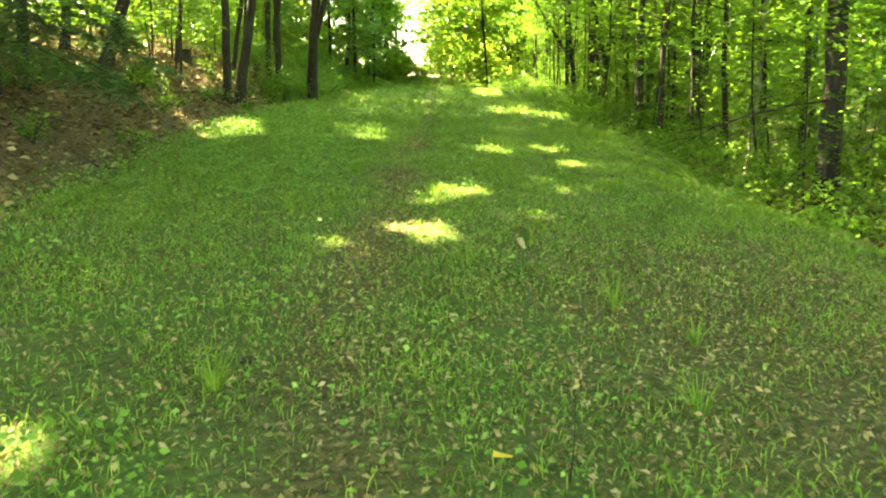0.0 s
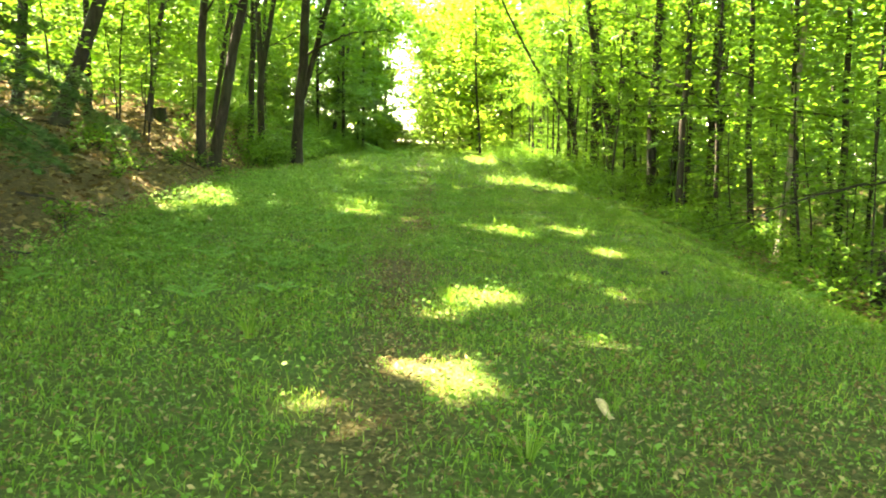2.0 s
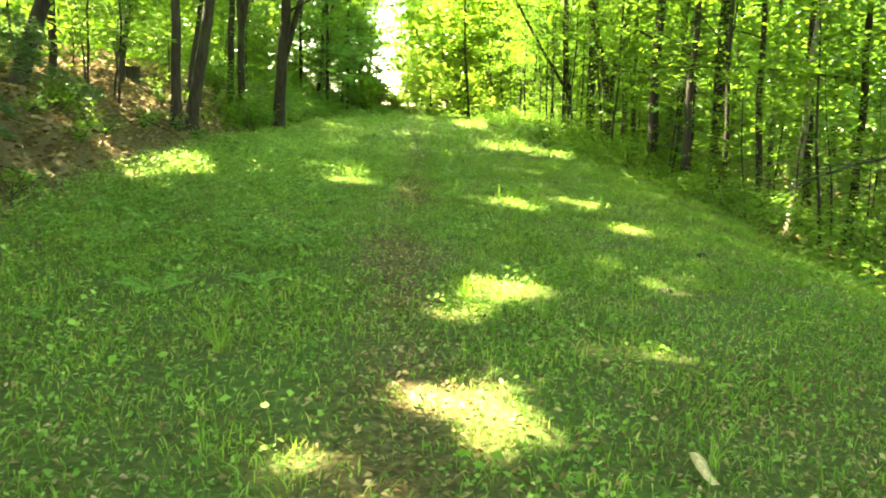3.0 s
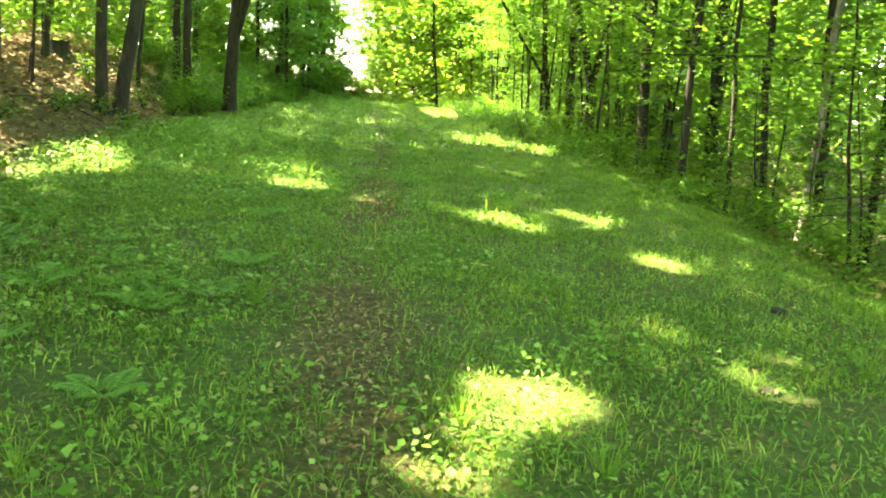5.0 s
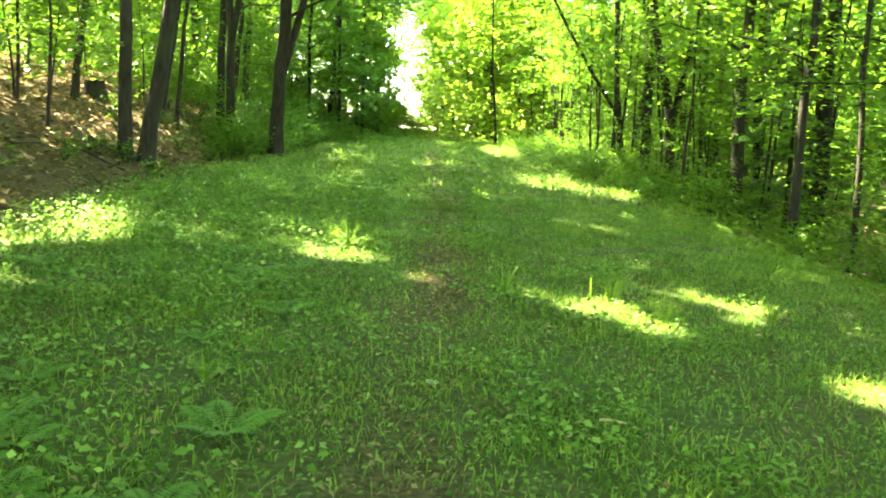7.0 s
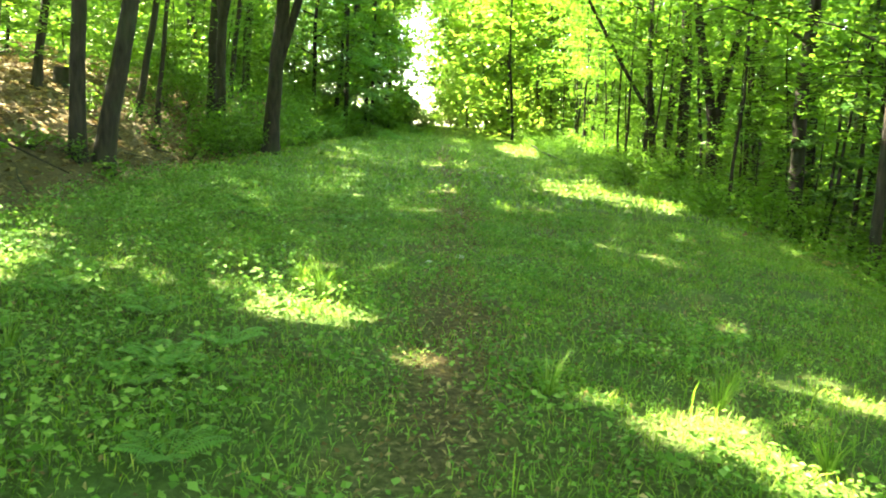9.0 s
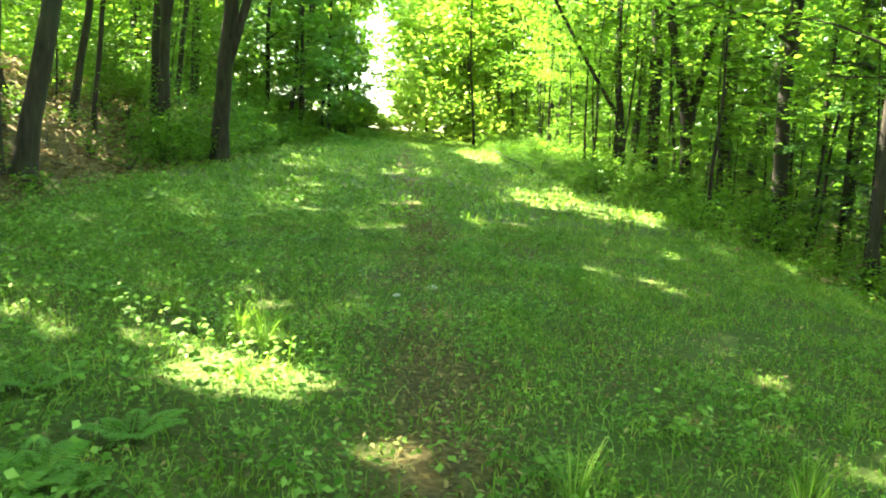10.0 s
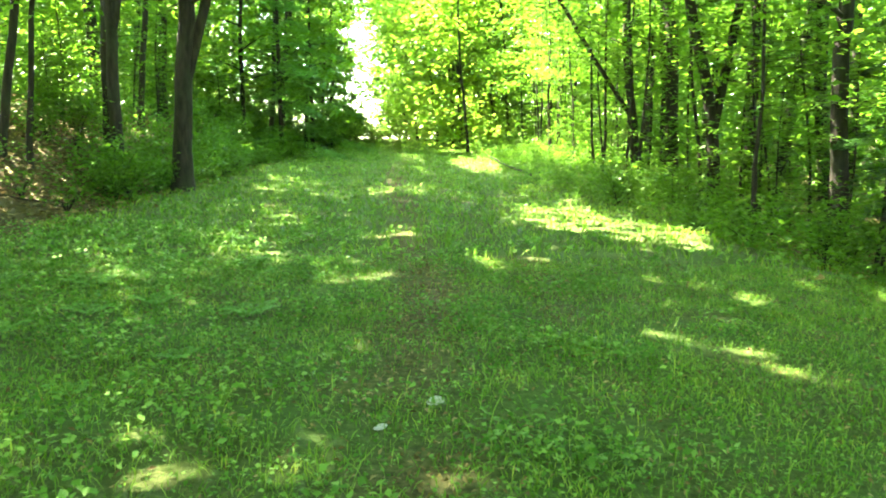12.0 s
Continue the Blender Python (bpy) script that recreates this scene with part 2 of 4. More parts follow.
def sunlit(p):
    """True for leaves that would stand in one of the canopy's gaps, looked at along the sun's rays."""
    q = p.copy()
    for _ in range(3):
        t = (p[:, 2] - ground(q[:, 0], q[:, 1])) / TO_SUN[2]
        q = p - t[:, None] * TO_SUN
    x, y = q[:, 0], q[:, 1]
    edge = 1.0 + 0.35 * wave(x, y, 4.0, 0.3) + 0.25 * wave(x, y, 9.0, 1.3)
    out = np.zeros(len(p), bool)
    for cx, cy, rx, ry in GAPS:
        out |= ((x - cx) / (rx + 0.16)) ** 2 + ((y - cy) / (ry + 0.2)) ** 2 < edge
    out &= wave(x, y, 7.0, 0.9) + 0.6 * wave(x, y, 15.0, 2.2) > -0.6
    bank = left_edge(y) - x  # dapples on the leafy bank
    out |= (bank > 0.3) & (bank < 5) & (y > 8) & (y < 30) & (wave(x, y, 3.1, 0.4) + 0.6 * wave(x, y, 6.7, 1.9) > 1.12)
    out |= (y > 21) & (y < 72) & (bank < 0) & (x < right_edge(y)) & (wave(x, y, 2.1, 1.7) + 0.7 * wave(x, y, 5.3, 0.6) > 1.12)
    high = p[:, 2] - ground(p[:, 0], p[:, 1]) > 1.2
    height = p[:, 2] - ground(p[:, 0], p[:, 1])
    far_end = (y > 50) & (x > -2) & (x < 12) & (height > 9.5) & (wave(x, y, 0.8, 0.4) > 0.25)
    open_left = (x < -6.5) & (y > 22) & (height > 8) & (wave(x, y, 0.9, 0.2) + 0.6 * wave(x, y, 2.3, 1.0) > -0.75)
    open_right = (x > 8.5) & (y > 22) & (height > 8) & (wave(x, y, 0.9, 1.2) + 0.6 * wave(x, y, 2.3, 2.0) > 0.3)
    end_left = (x > -6) & (x < 0.5) & (y > 40) & (y < 66) & (height > 10) & (wave(x, y, 1.1, 0.7) > -0.2)
    return (out & high) | end_left | far_end | open_left | open_right


def spray(g, centre, reach, count, flat=0.12):
    """Places of leaves in a flat, drooping spray."""
    r = reach * np.sqrt(g.uniform(0, 1, count))
    a = g.uniform(0, 2 * np.pi, count)
    p = np.stack([r * np.cos(a), r * np.sin(a), g.normal(0, flat, count) - 0.12 * r * r / max(reach, 0.1)], 1)
    return centre + p


# ---- ground sheet ----
def build_ground():
    def axis(lo, hi, step, reach):
        mid = np.arange(lo, hi + 1e-6, step)
        grow = np.cumsum(step * 1.22 ** np.arange(1, 60))
        grow = grow[grow < reach]
        return np.concatenate([(lo - grow)[::-1], mid, hi + grow])
    xs, ys = axis(-14, 14, 0.26, 1500), axis(-6, 52, 0.3, 1500)
    gx, gy = np.meshgrid(xs, ys, indexing="xy")
    z = ground(gx, gy)
    verts = np.stack([gx, gy, z], -1).reshape(-1, 3)
    w, h = len(xs), len(ys)
    i, j = np.meshgrid(np.arange(h - 1), np.arange(w - 1), indexing="ij")
    a = (i * w + j).ravel()
    me = mesh_from("ground", verts, np.stack([a, a + 1, a + w + 1, a + w], 1), M_SOIL, True)
    x, y = verts[:, 0], verts[:, 1]
    d, e = left_edge(y) - x, x - right_edge(y)
    near_right = 0.6 * smooth(0.2, 1.6, x) * (1 - smooth(5, 9, y))
    lit = np.clip(np.maximum(smooth(-0.3, 0.5, d), smooth(0.6, 2.0, e)) + track(x, y) + near_right, 0, 1)
    att = me.attributes.new("litter", "FLOAT", "POINT")
    att.data.foreach_set("value", lit.astype(np.float32))
    ob = new("ground", me)
    tagged(ob, "grassy woodland lane with bare trodden earth and a leaf-strewn bank", "ground", kind="structure")


build_ground()


# ---- trees ----
def tree(x, y, r, lean, h=17.0, lean_y=0.0, fork=None, low=3.2, limbs=7, leaves=1500, leaf=0.26, bark=None, leaf_mat=None,
         name="tree", label="tall broadleaf tree with dark furrowed bark and green crown", category="tree", group="", crown_r=4.2, sides=10, seed=0, high=1.75, kink=None):
    g = np.random.default_rng(1000 + seed)
    bark, leaf_mat = bark or M_BARK, leaf_mat or M_LEAF
    foot = np.array([x, y, float(ground(x, y)) - 0.06])
    root = new(name)
    root.location = foot
    tagged(root, label, category, group)
    n = 16
    t = np.linspace(0, 1, n)
    zz = h * t ** 1.5
    bend = 0.35 * lean * h
    px = lean * zz - (bend * (zz / h) ** 2) + 0.05 * np.sin(zz * 0.9 + seed) * (zz > 0.5) + 0.02 * np.sin(zz * 2.7 + seed)
    if kink:
        px = px + kink[1] * np.clip(zz - kink[0], 0, 5)
    py = lean_y * zz + 0.05 * np.sin(zz * 0.8 + 2 * seed) * (zz > 0.5)
    line = np.stack([px, py, zz], 1)
    rad = r * (1 - 0.82 * zz / h) + r * 0.4 * np.exp(-zz / (1.8 * r + 0.05))
    part("trunk", tube(line, rad, sides), bark, root, shade=True)

    def along(z):
        return np.array([np.interp(z, zz, px), np.interp(z, zz, py), z])

    if fork:
        at, tilt, fr = fork
        s = along(at)
        q = np.linspace(0, 1, 9)
        fl = s + np.stack([tilt * q * (h - at) * (1 - 0.3 * q), 0.08 * np.sin(q * 5), q * (h - at) * 0.9], 1)
        part("fork", tube(fl, fr * (1 - 0.8 * q), 8), bark, root, shade=True)
    leaf_pos = []
    for k in range(limbs):
        z0 = low + (h * 0.93 - low) * (k + g.uniform(0.1, 0.9)) / limbs
        s = along(z0)
        a = g.uniform(0, 2 * np.pi)
        reach = crown_r * g.uniform(0.55, 1.05) * (1 - 0.45 * max(0, z0 / h - 0.5))
        rise = g.uniform(0.15, 0.6) + 0.5 * z0 / h
        q = np.linspace(0, 1, 6)
        dirn = np.array([np.cos(a), np.sin(a), 0])
        sag = np.stack([np.zeros(6), np.zeros(6), rise * reach * q - 0.25 * reach * q * q], 1)
        ln = s + dirn * (reach * q)[:, None] + sag + g.normal(0, 0.06, (6, 3)) * q[:, None]
        r0 = max(0.016, 0.35 * np.interp(z0, zz, rad))
        part("limb", tube(ln, r0 * (1 - 0.85 * q), 5), bark, root, shade=True)
        m = max(3, int(reach * 2.2))
        per = max(6, int(leaves / limbs / m))
        for f in np.linspace(0.25, 1.0, m):
            c = np.array([np.interp(f, q, ln[:, i]) for i in range(3)]) + g.normal(0, 0.4, 3)
            leaf_pos.append(spray(g, c, g.uniform(0.7, 1.4), per, 0.22))
    if leaf_pos and leaves:
        p = np.concatenate(leaf_pos)
        p = p[~sunlit(p + foot)]
        part("crown", leaf_cards(p, np.where(p[:, 2] > 9.5, leaf * high, leaf), g), leaf_mat, root)
    return root


OAK = "tall broadleaf tree with dark furrowed bark and green crown"
# x, y, radius, lean to the right for every metre of height
LEFT_TREES = [
    (-9.71, 22.0, 0.15, 0.065), (-8.95, 24.0, 0.105, 0.032), (-7.94, 20.0, 0.184, 0.40), (-8.71, 28.0, 0.106, 0.142),
    (-7.01, 34.5, 0.154, 0.009), (-8.61, 45.0, 0.191, 0.02), (-5.78, 50.0, 0.142, 0.10), (-9.88, 42.0, 0.24, -0.003),
    (-7.45, 30.0, 0.099, 0.205), (-10.41, 48.0, 0.147, 0.055), (-7.18, 30.6, 0.072, 0.089), (-7.93, 40.0, 0.119, 0.075),
]
RIGHT_TREES = [
    (8.58, 19.3, 0.06, 0.03), 
    (8.64, 22.6, 0.12, -0.057), (6.72, 22.8, 0.07, -0.02), (6.42, 27.6, 0.18, -0.012), (6.23, 23.9, 0.111, -0.02),
    (6.10, 34.5, 0.2, -0.058), (6.59, 37.0, 0.12, -0.01), (4.9, 34.0, 0.058, -0.019),
]
RIGHT_TREES_BACK = [
    (8.92, 37.0, 0.224, 0.022), (9.09, 36.0, 0.186, 0.177), (7.08, 32.0, 0.09, -0.06), (5.9, 50.0, 0.15, 0.027),
    (5.5, 46.0, 0.095, 0.009), (6.21, 48.0, 0.09, 0.126), (7.98, 27.0, 0.22, 0.004), (9.07, 33.0, 0.2, -0.063),
    (8.19, 24.0, 0.108, -0.088), (8.40, 38.0, 0.16, -0.103),
]
placed = []
for i, (x, y, r, lean) in enumerate(LEFT_TREES + RIGHT_TREES + RIGHT_TREES_BACK):
    slim = r < 0.13
    tree(x, y, r * 0.82, lean, h=11 + 40 * min(r, 0.22), seed=i, low=3.4 if not slim else 3.0, limbs=6 if slim else 8, crown_r=2.6 if slim else 4.2,
         leaves=1000 if slim else 1900, leaf=0.16, high=2.3, label="slender young broadleaf tree with thin grey-brown stem" if slim else OAK,
         group="trees along the lane")
    placed.append((x, y))
# two stems from one foot at the bank's base, a forked trunk and a double trunk
tree(-6.03, 23.7, 0.12, 0.045, h=16, seed=71, leaves=1400, label="straight stem of a twin-stemmed tree at the bank foot", group="trees along the lane")
tree(-5.80, 24.1, 0.145, 0.194, h=16, seed=72, leaves=1400, label="leaning stem of a twin-stemmed tree at the bank foot", group="trees along the lane")
tree(-5.12, 33.3, 0.205, 0.055, h=19, seed=73, fork=(2.1, 0.26, 0.12), leaves=2000, label="thick double-trunked broadleaf tree among shrubs", group="trees along the lane")
tree(-6.26, 32.8, 0.135, -0.034, h=17, seed=74, fork=(3.2, 0.16, 0.1), leaves=1600, label=OAK, group="trees along the lane")
tree(6.05, 32.0, 0.135, -0.01, h=16, seed=75, kink=(1.9, -0.19), fork=(1.9, 0.19, 0.11), leaves=1500, label="dark tree forking low into a wide V", group="trees along the lane")
# this trunk's sunlight is painted into its bark
tree(8.04, 22.2, 0.09, 0.069, h=13, seed=76, limbs=6, leaves=800, leaf=0.2, low=3.5, crown_r=2.6, bark=M_BARK_LIT, label="slender tree with bark painted pale for the sun on it", group="trees along the lane")
thick = tree(7.3, 15.9, 0.225, 0.0, h=19, seed=70, leaves=1900, leaf=0.16, high=2.3, low=3.6, limbs=8, label="thick dark-trunked broadleaf tree below the lane edge", group="trees along the lane")
placed += [(7.3, 15.9), (-6.0, 23.7), (-5.8, 24.1), (-4.96, 32.2), (-6.26, 32.8), (6.05, 32.0), (5.5, 17.8)]


def scatter_woods():
    g = np.random.default_rng(21)
    tries, made = 0, 0
    while made < 140 and tries < 6000:
        tries += 1
        y = g.uniform(-16, 88)
        side = -1 if g.uniform() < 0.52 else 1
        depth = g.uniform(0, 1) ** 1.3 * 30
        x = (left_edge(y) - 3.2 - depth) if side < 0 else (right_edge(y) + 3.4 + depth)
        if y > 52:
            x = (-3.6 - depth * 0.8) if side < 0 else (2.6 + depth * 0.8)
        if any((x - a) ** 2 + (y - b) ** 2 < 3.0 ** 2 for a, b in placed):
            continue
        placed.append((x, y))
        made += 1
        r = g.uniform(0.05, 0.17)
        tree(x, y, r, g.normal(0.02 * -side, 0.085), h=12 + 35 * r, seed=200 + made, limbs=7, low=3.0, leaves=1250, leaf=0.36, crown_r=3.4 + 6 * r, sides=8,
             label="woodland broadleaf tree with bare lower trunk", group="woodland trees")


scatter_woods()


# ---- understory ----
def sapling(x, y, h, seed, leaves=700, leaf=0.11, reach=1.3, mat=None, label="leafy young sapling with layered sprays of pale green leaves", base=0.25):
    """A thin stem with flat layers of leafy twigs."""
    g = np.random.default_rng(3000 + seed)
    foot = np.array([x, y, float(ground(x, y)) - 0.04])
    root = tagged(new("sapling"), label, "sapling", "saplings of the understory")
    root.location = foot
    z = np.linspace(0, h, 7)
    lx, ly = g.normal(0, 0.05, 2)
    line = np.stack([lx * z + 0.04 * np.sin(z * 1.7 + seed), ly * z, z], 1)
    part("stem", tube(line, (0.012 + 0.004 * h) * (1 - 0.8 * z / h), 6), M_BARK, root, shade=True)
    pos = []
    n = int(5 + h * 2.2)
    for k in range(n):
        f = base + (1 - base) * (k + g.uniform(0, 1)) / n
        s = np.array([np.interp(f * h, z, line[:, i]) for i in range(3)])
        a = g.uniform(0, 2 * np.pi)
        L = reach * g.uniform(0.5, 1.1) * (1.15 - 0.6 * f)
        q = np.linspace(0, 1, 4)
        ln = s + np.stack([np.cos(a) * L * q, np.sin(a) * L * q, 0.25 * L * q - 0.2 * L * q * q], 1)
        part("twig", tube(ln, 0.008 * (1 - 0.7 * q), 4), M_BARK, root)
        per = leaves // n
        u = g.uniform(0.15, 1.05, per)
        side = g.normal(0, 0.16 * L + 0.05, per)
        p = s + np.stack([np.cos(a) * L * u - np.sin(a) * side, np.sin(a) * L * u + np.cos(a) * side, 0.25 * L * u - 0.2 * L * u * u + g.normal(0, 0.04, per)], 1)
        pos.append(p)
    p = np.concatenate(pos)
    p = p[~sunlit(p + foot)]
    part("foliage", leaf_cards(p, leaf, g, 0.35), mat or M_LEAF2, root)
    return root


def shrub(x, y, h, w, seed, leaves=900, leaf=0.085, mat=None, label="low leafy shrub at the edge of the lane"):
    """Several thin stems from one foot with an uneven mound of leaves."""
    g = np.random.default_rng(5000 + seed)
    foot = np.array([x, y, float(ground(x, y)) - 0.04])
    root = tagged(new("shrub"), label, "shrub", "shrubs along the lane")
    root.location = foot
    pos = []
    for k in range(9):
        a, L = g.uniform(0, 2 * np.pi), w * g.uniform(0.3, 1.0)
        top = h * g.uniform(0.5, 1.1)
        q = np.linspace(0, 1, 5)
        ln = np.stack([np.cos(a) * L * q ** 1.4, np.sin(a) * L * q ** 1.4, top * q - 0.15 * top * q * q], 1)
        part("stem", tube(ln, 0.010 * (1 - 0.75 * q), 4), M_BARK, root)
        per = leaves // 9
        f = np.sqrt(g.uniform(0.05, 1.1, per))
        c = np.stack([np.interp(f, q, ln[:, i]) for i in range(3)], 1)
        pos.append(c + g.normal(0, 0.13 * h ** 0.5, (per, 3)))
    p = np.concatenate(pos)
    p[:, 2] = np.abs(p[:, 2]) + 0.03
    part("foliage", leaf_cards(p, leaf, g, 0.5), mat or M_LEAF2, root)
    return root


def plant_understory():
    g = np.random.default_rng(33)
    for i in range(46):  # right side, thick edge
        y = g.uniform(9, 62)
        x = float(right_edge(y)) + 2.2 + abs(g.normal(0, 2.8))
        sapling(x, y, g.uniform(2.0, 6.0), i, leaves=int(g.uniform(500, 1000)), reach=g.uniform(1.0, 1.8))
    for i in range(14):  # thicket beside the start
        y = g.uniform(9, 21)
        x = float(right_edge(y)) + 2.4 + 4.5 * g.uniform()
        sapling(x, y, g.uniform(2.5, 5.0), 400 + i, leaves=700, leaf=0.10, reach=g.uniform(1.0, 1.6), base=0.15)
    for i in range(26):  # left side, up the bank
        y = g.uniform(22, 64)
        x = float(left_edge(y)) - 1.6 - abs(g.normal(0, 3.0))
        sapling(x, y, g.uniform(2.0, 5.5), 100 + i, leaves=int(g.uniform(500, 900)), reach=g.uniform(1.0, 1.7))
    for i in range(62):  # a thick shrub belt where the bank ends
        y = 31.0 + 32 * (i + g.uniform(0, 1)) / 62
        d = abs(g.normal(0, 1.7))
        x = float(left_edge(y)) - 0.25 - d
        shrub(x, y, g.uniform(0.7, 1.2) + 0.3 * min(d, 2.5), g.uniform(0.6, 1.1), i, leaves=900, leaf=0.10)
    for i in range(18):  # low fringe before the belt
        y = 30.5 + 22 * (i + g.uniform(0, 1)) / 18
        shrub(float(left_edge(y)) - 0.15 - 0.5 * g.uniform(), y, g.uniform(0.5, 1.0), g.uniform(0.4, 0.8), 400 + i, leaves=550, leaf=0.09)
    for i in range(44):  # bushes round the far end, those on the right painted as sunlit
        side = i % 2
        y = g.uniform(56, 86)
        x = (2.8 - 0.17 * (y - 56) + abs(g.normal(0, 1.5))) if side else (-3.4 - abs(g.normal(0, 1.2)))
        shrub(x, y, g.uniform(1.2, 2.8), g.uniform(0.9, 1.6), 300 + i, leaves=800, leaf=0.16, mat=M_LEAF_LIT if side else None, label="bushy shrub at the end of the lane")
    for i in range(12):  # a notch of low bushes under the gap of sky, painted as sunlit
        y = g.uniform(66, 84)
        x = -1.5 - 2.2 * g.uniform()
        shrub(x, y, 0.5 + 0.75 * (-1.3 - x), g.uniform(0.6, 1.0), 360 + i, leaves=600, leaf=0.14, mat=M_LEAF_LIT, label="bushy shrub at the end of the lane")
    for i in range(30):
        y = g.uniform(25, 62)
        x = float(right_edge(y)) + 0.4 + abs(g.normal(0, 1.1))
        shrub(x, y, g.uniform(0.4, 1.1), g.uniform(0.5, 0.9), 80 + i, leaves=750, label="low leafy shrub under the trees")
    for i in range(9):
        y = g.uniform(9, 24)
        x = float(right_edge(y)) + 1.6 + abs(g.normal(0, 1.6))
        shrub(x, y, g.uniform(0.4, 1.0), g.uniform(0.4, 0.8), 140 + i, leaves=600, label="low leafy shrub under the trees")
    for i in range(44):  # seedlings up the leafy bank
        y = g.uniform(9, 30)
        x = float(left_edge(y)) - 0.2 - 5.5 * g.uniform(0, 1) ** 1.3
        shrub(x, y, g.uniform(0.2, 0.55), g.uniform(0.2, 0.45), 200 + i, leaves=140, leaf=0.085, label="small green seedling growing in leaf litter")
    for i in range(24):  # thin pole-like stems
        y = g.uniform(27, 52)
        x = float(right_edge(y)) + 1.7 + abs(g.normal(0, 1.6))
        sapling(x, y, g.uniform(6.0, 9.0), 300 + i, leaves=500, reach=1.2, base=0.35, label="thin pole-like young tree with few leaves")



plant_understory()


def far_foliage():
    """The mass of leaves deep in the woods, in flat sprays."""
    g = np.random.default_rng(44)
    pos = []
    for _ in range(7700):
        y = g.uniform(10, 90)
        side = -1 if g.uniform() < 0.42 else 1
        d = (4.0 if side > 0 and y < 52 else 2.8) + (10 * g.uniform(0, 1) if g.uniform() < 0.7 else 10 + 12 * g.uniform(0, 1))
        if side < 0 and y < 22:
            d += 4
        x = float(left_edge(y)) - d if side < 0 else float(right_edge(y)) + d
        if y > 62:
            x = -2.8 - 0.02 * (y - 62) - d if side < 0 else 0.6 - 0.03 * (y - 62) + d
        top = 10.5 if y > 45 else 8.5
        z = float(ground(x, y)) + 0.3 + top * g.uniform(0, 1) ** (1.25 if d > 6 else 0.85)
        pos.append(spray(g, np.array([x, y, z]), g.uniform(0.6, 1.4), 28, 0.16))
    for _ in range(900):  # behind the far trees
        y = g.uniform(48, 98)
        x = g.uniform(7, 27)
        pos.append(spray(g, np.array([x, y, float(ground(x, y)) + 0.4 + 12 * g.uniform(0, 1) ** 1.2]), g.uniform(0.8, 1.6), 34, 0.2))
    deep = len(pos)
    for _ in range(1300):  # thin boughs of the edge trees
        y = g.uniform(12, 54)
        side = -1 if g.uniform() < 0.33 else 1
        d = g.uniform(0.2, 4.8) if side < 0 or y > 24 else g.uniform(1.5, 6.5)
        x = float(left_edge(y)) - 0.8 - d if side < 0 else float(right_edge(y)) + d
        z = 0.02 * y + g.uniform(3.0 if y > 24 else 2.0, 8.5)
        pos.append(spray(g, np.array([x, y, z]), g.uniform(0.5, 1.1), 36, 0.07))
    p1, p2 = np.concatenate(pos[:deep]), np.concatenate(pos[deep:])
    p1, p2 = p1[~sunlit(p1)], p2[~sunlit(p2)]
    geo = join([leaf_cards(p1, 0.225, g, 0.4), leaf_cards(p2, 0.14, g, 0.35)])
    ob = new("woodland_foliage", mesh_from("woodland_foliage", *geo, M_LEAF2))
    tagged(ob, "dense green foliage deep in the woods", "foliage", kind="stuff")


far_foliage()


def edge_undergrowth():
    """Low leafy growth and hanging sprays that close the woods' edge on the right, thin shrubs on the left."""
    g = np.random.default_rng(45)
    low, mid = [], []
    for _ in range(1750):
        y = 9 + 51 * g.uniform() ** 0.9
        d = 0.1 + 5.5 * g.uniform() ** 1.3
        x = float(right_edge(y)) + d + (0.9 if y < 24 else 0)
        z = float(ground(x, y)) + 0.08 + (0.25 + 0.32 * d) * g.uniform()
        low.append(spray(g, np.array([x, y, z]), g.uniform(0.3, 0.7), 34, 0.10))
    for _ in range(1700):
        y = 10 + 50 * g.uniform()
        d = 1.2 + 6.0 * g.uniform()
        x = float(right_edge(y)) + d + (1.2 if y < 22 else 0)
        mid.append(spray(g, np.array([x, y, float(ground(x, y)) + 0.8 + 6.0 * g.uniform() ** 1.1]), g.uniform(0.4, 0.9), 30, 0.06))
    for _ in range(420):
        y = 29 + 34 * g.uniform()
        d = 0.1 + 4.0 * g.uniform() ** 1.2
        x = float(left_edge(y)) - d
        low.append(spray(g, np.array([x, y, float(ground(x, y)) + 0.1 + (0.5 + 0.35 * d) * g.uniform()]), g.uniform(0.4, 0.8), 36, 0.12))
    for _ in range(700):
        y = 24 + 40 * g.uniform()
        x = float(left_edge(y)) - 2.5 - 8 * g.uniform()
        mid.append(spray(g, np.array([x, y, float(ground(x, y)) + 1.2 + 5.0 * g.uniform()]), g.uniform(0.4, 0.9), 30, 0.07))
    a, b = np.concatenate(low), np.concatenate(mid)
    b = b[~sunlit(b)]
    geo = join([leaf_cards(a, 0.085, g, 0.45), leaf_cards(b, 0.12, g, 0.3)])
    tagged(new("undergrowth", mesh_from("undergrowth", *geo, M_LEAF2)), "dense leafy undergrowth along both edges of the lane", "undergrowth", kind="stuff")


edge_undergrowth()


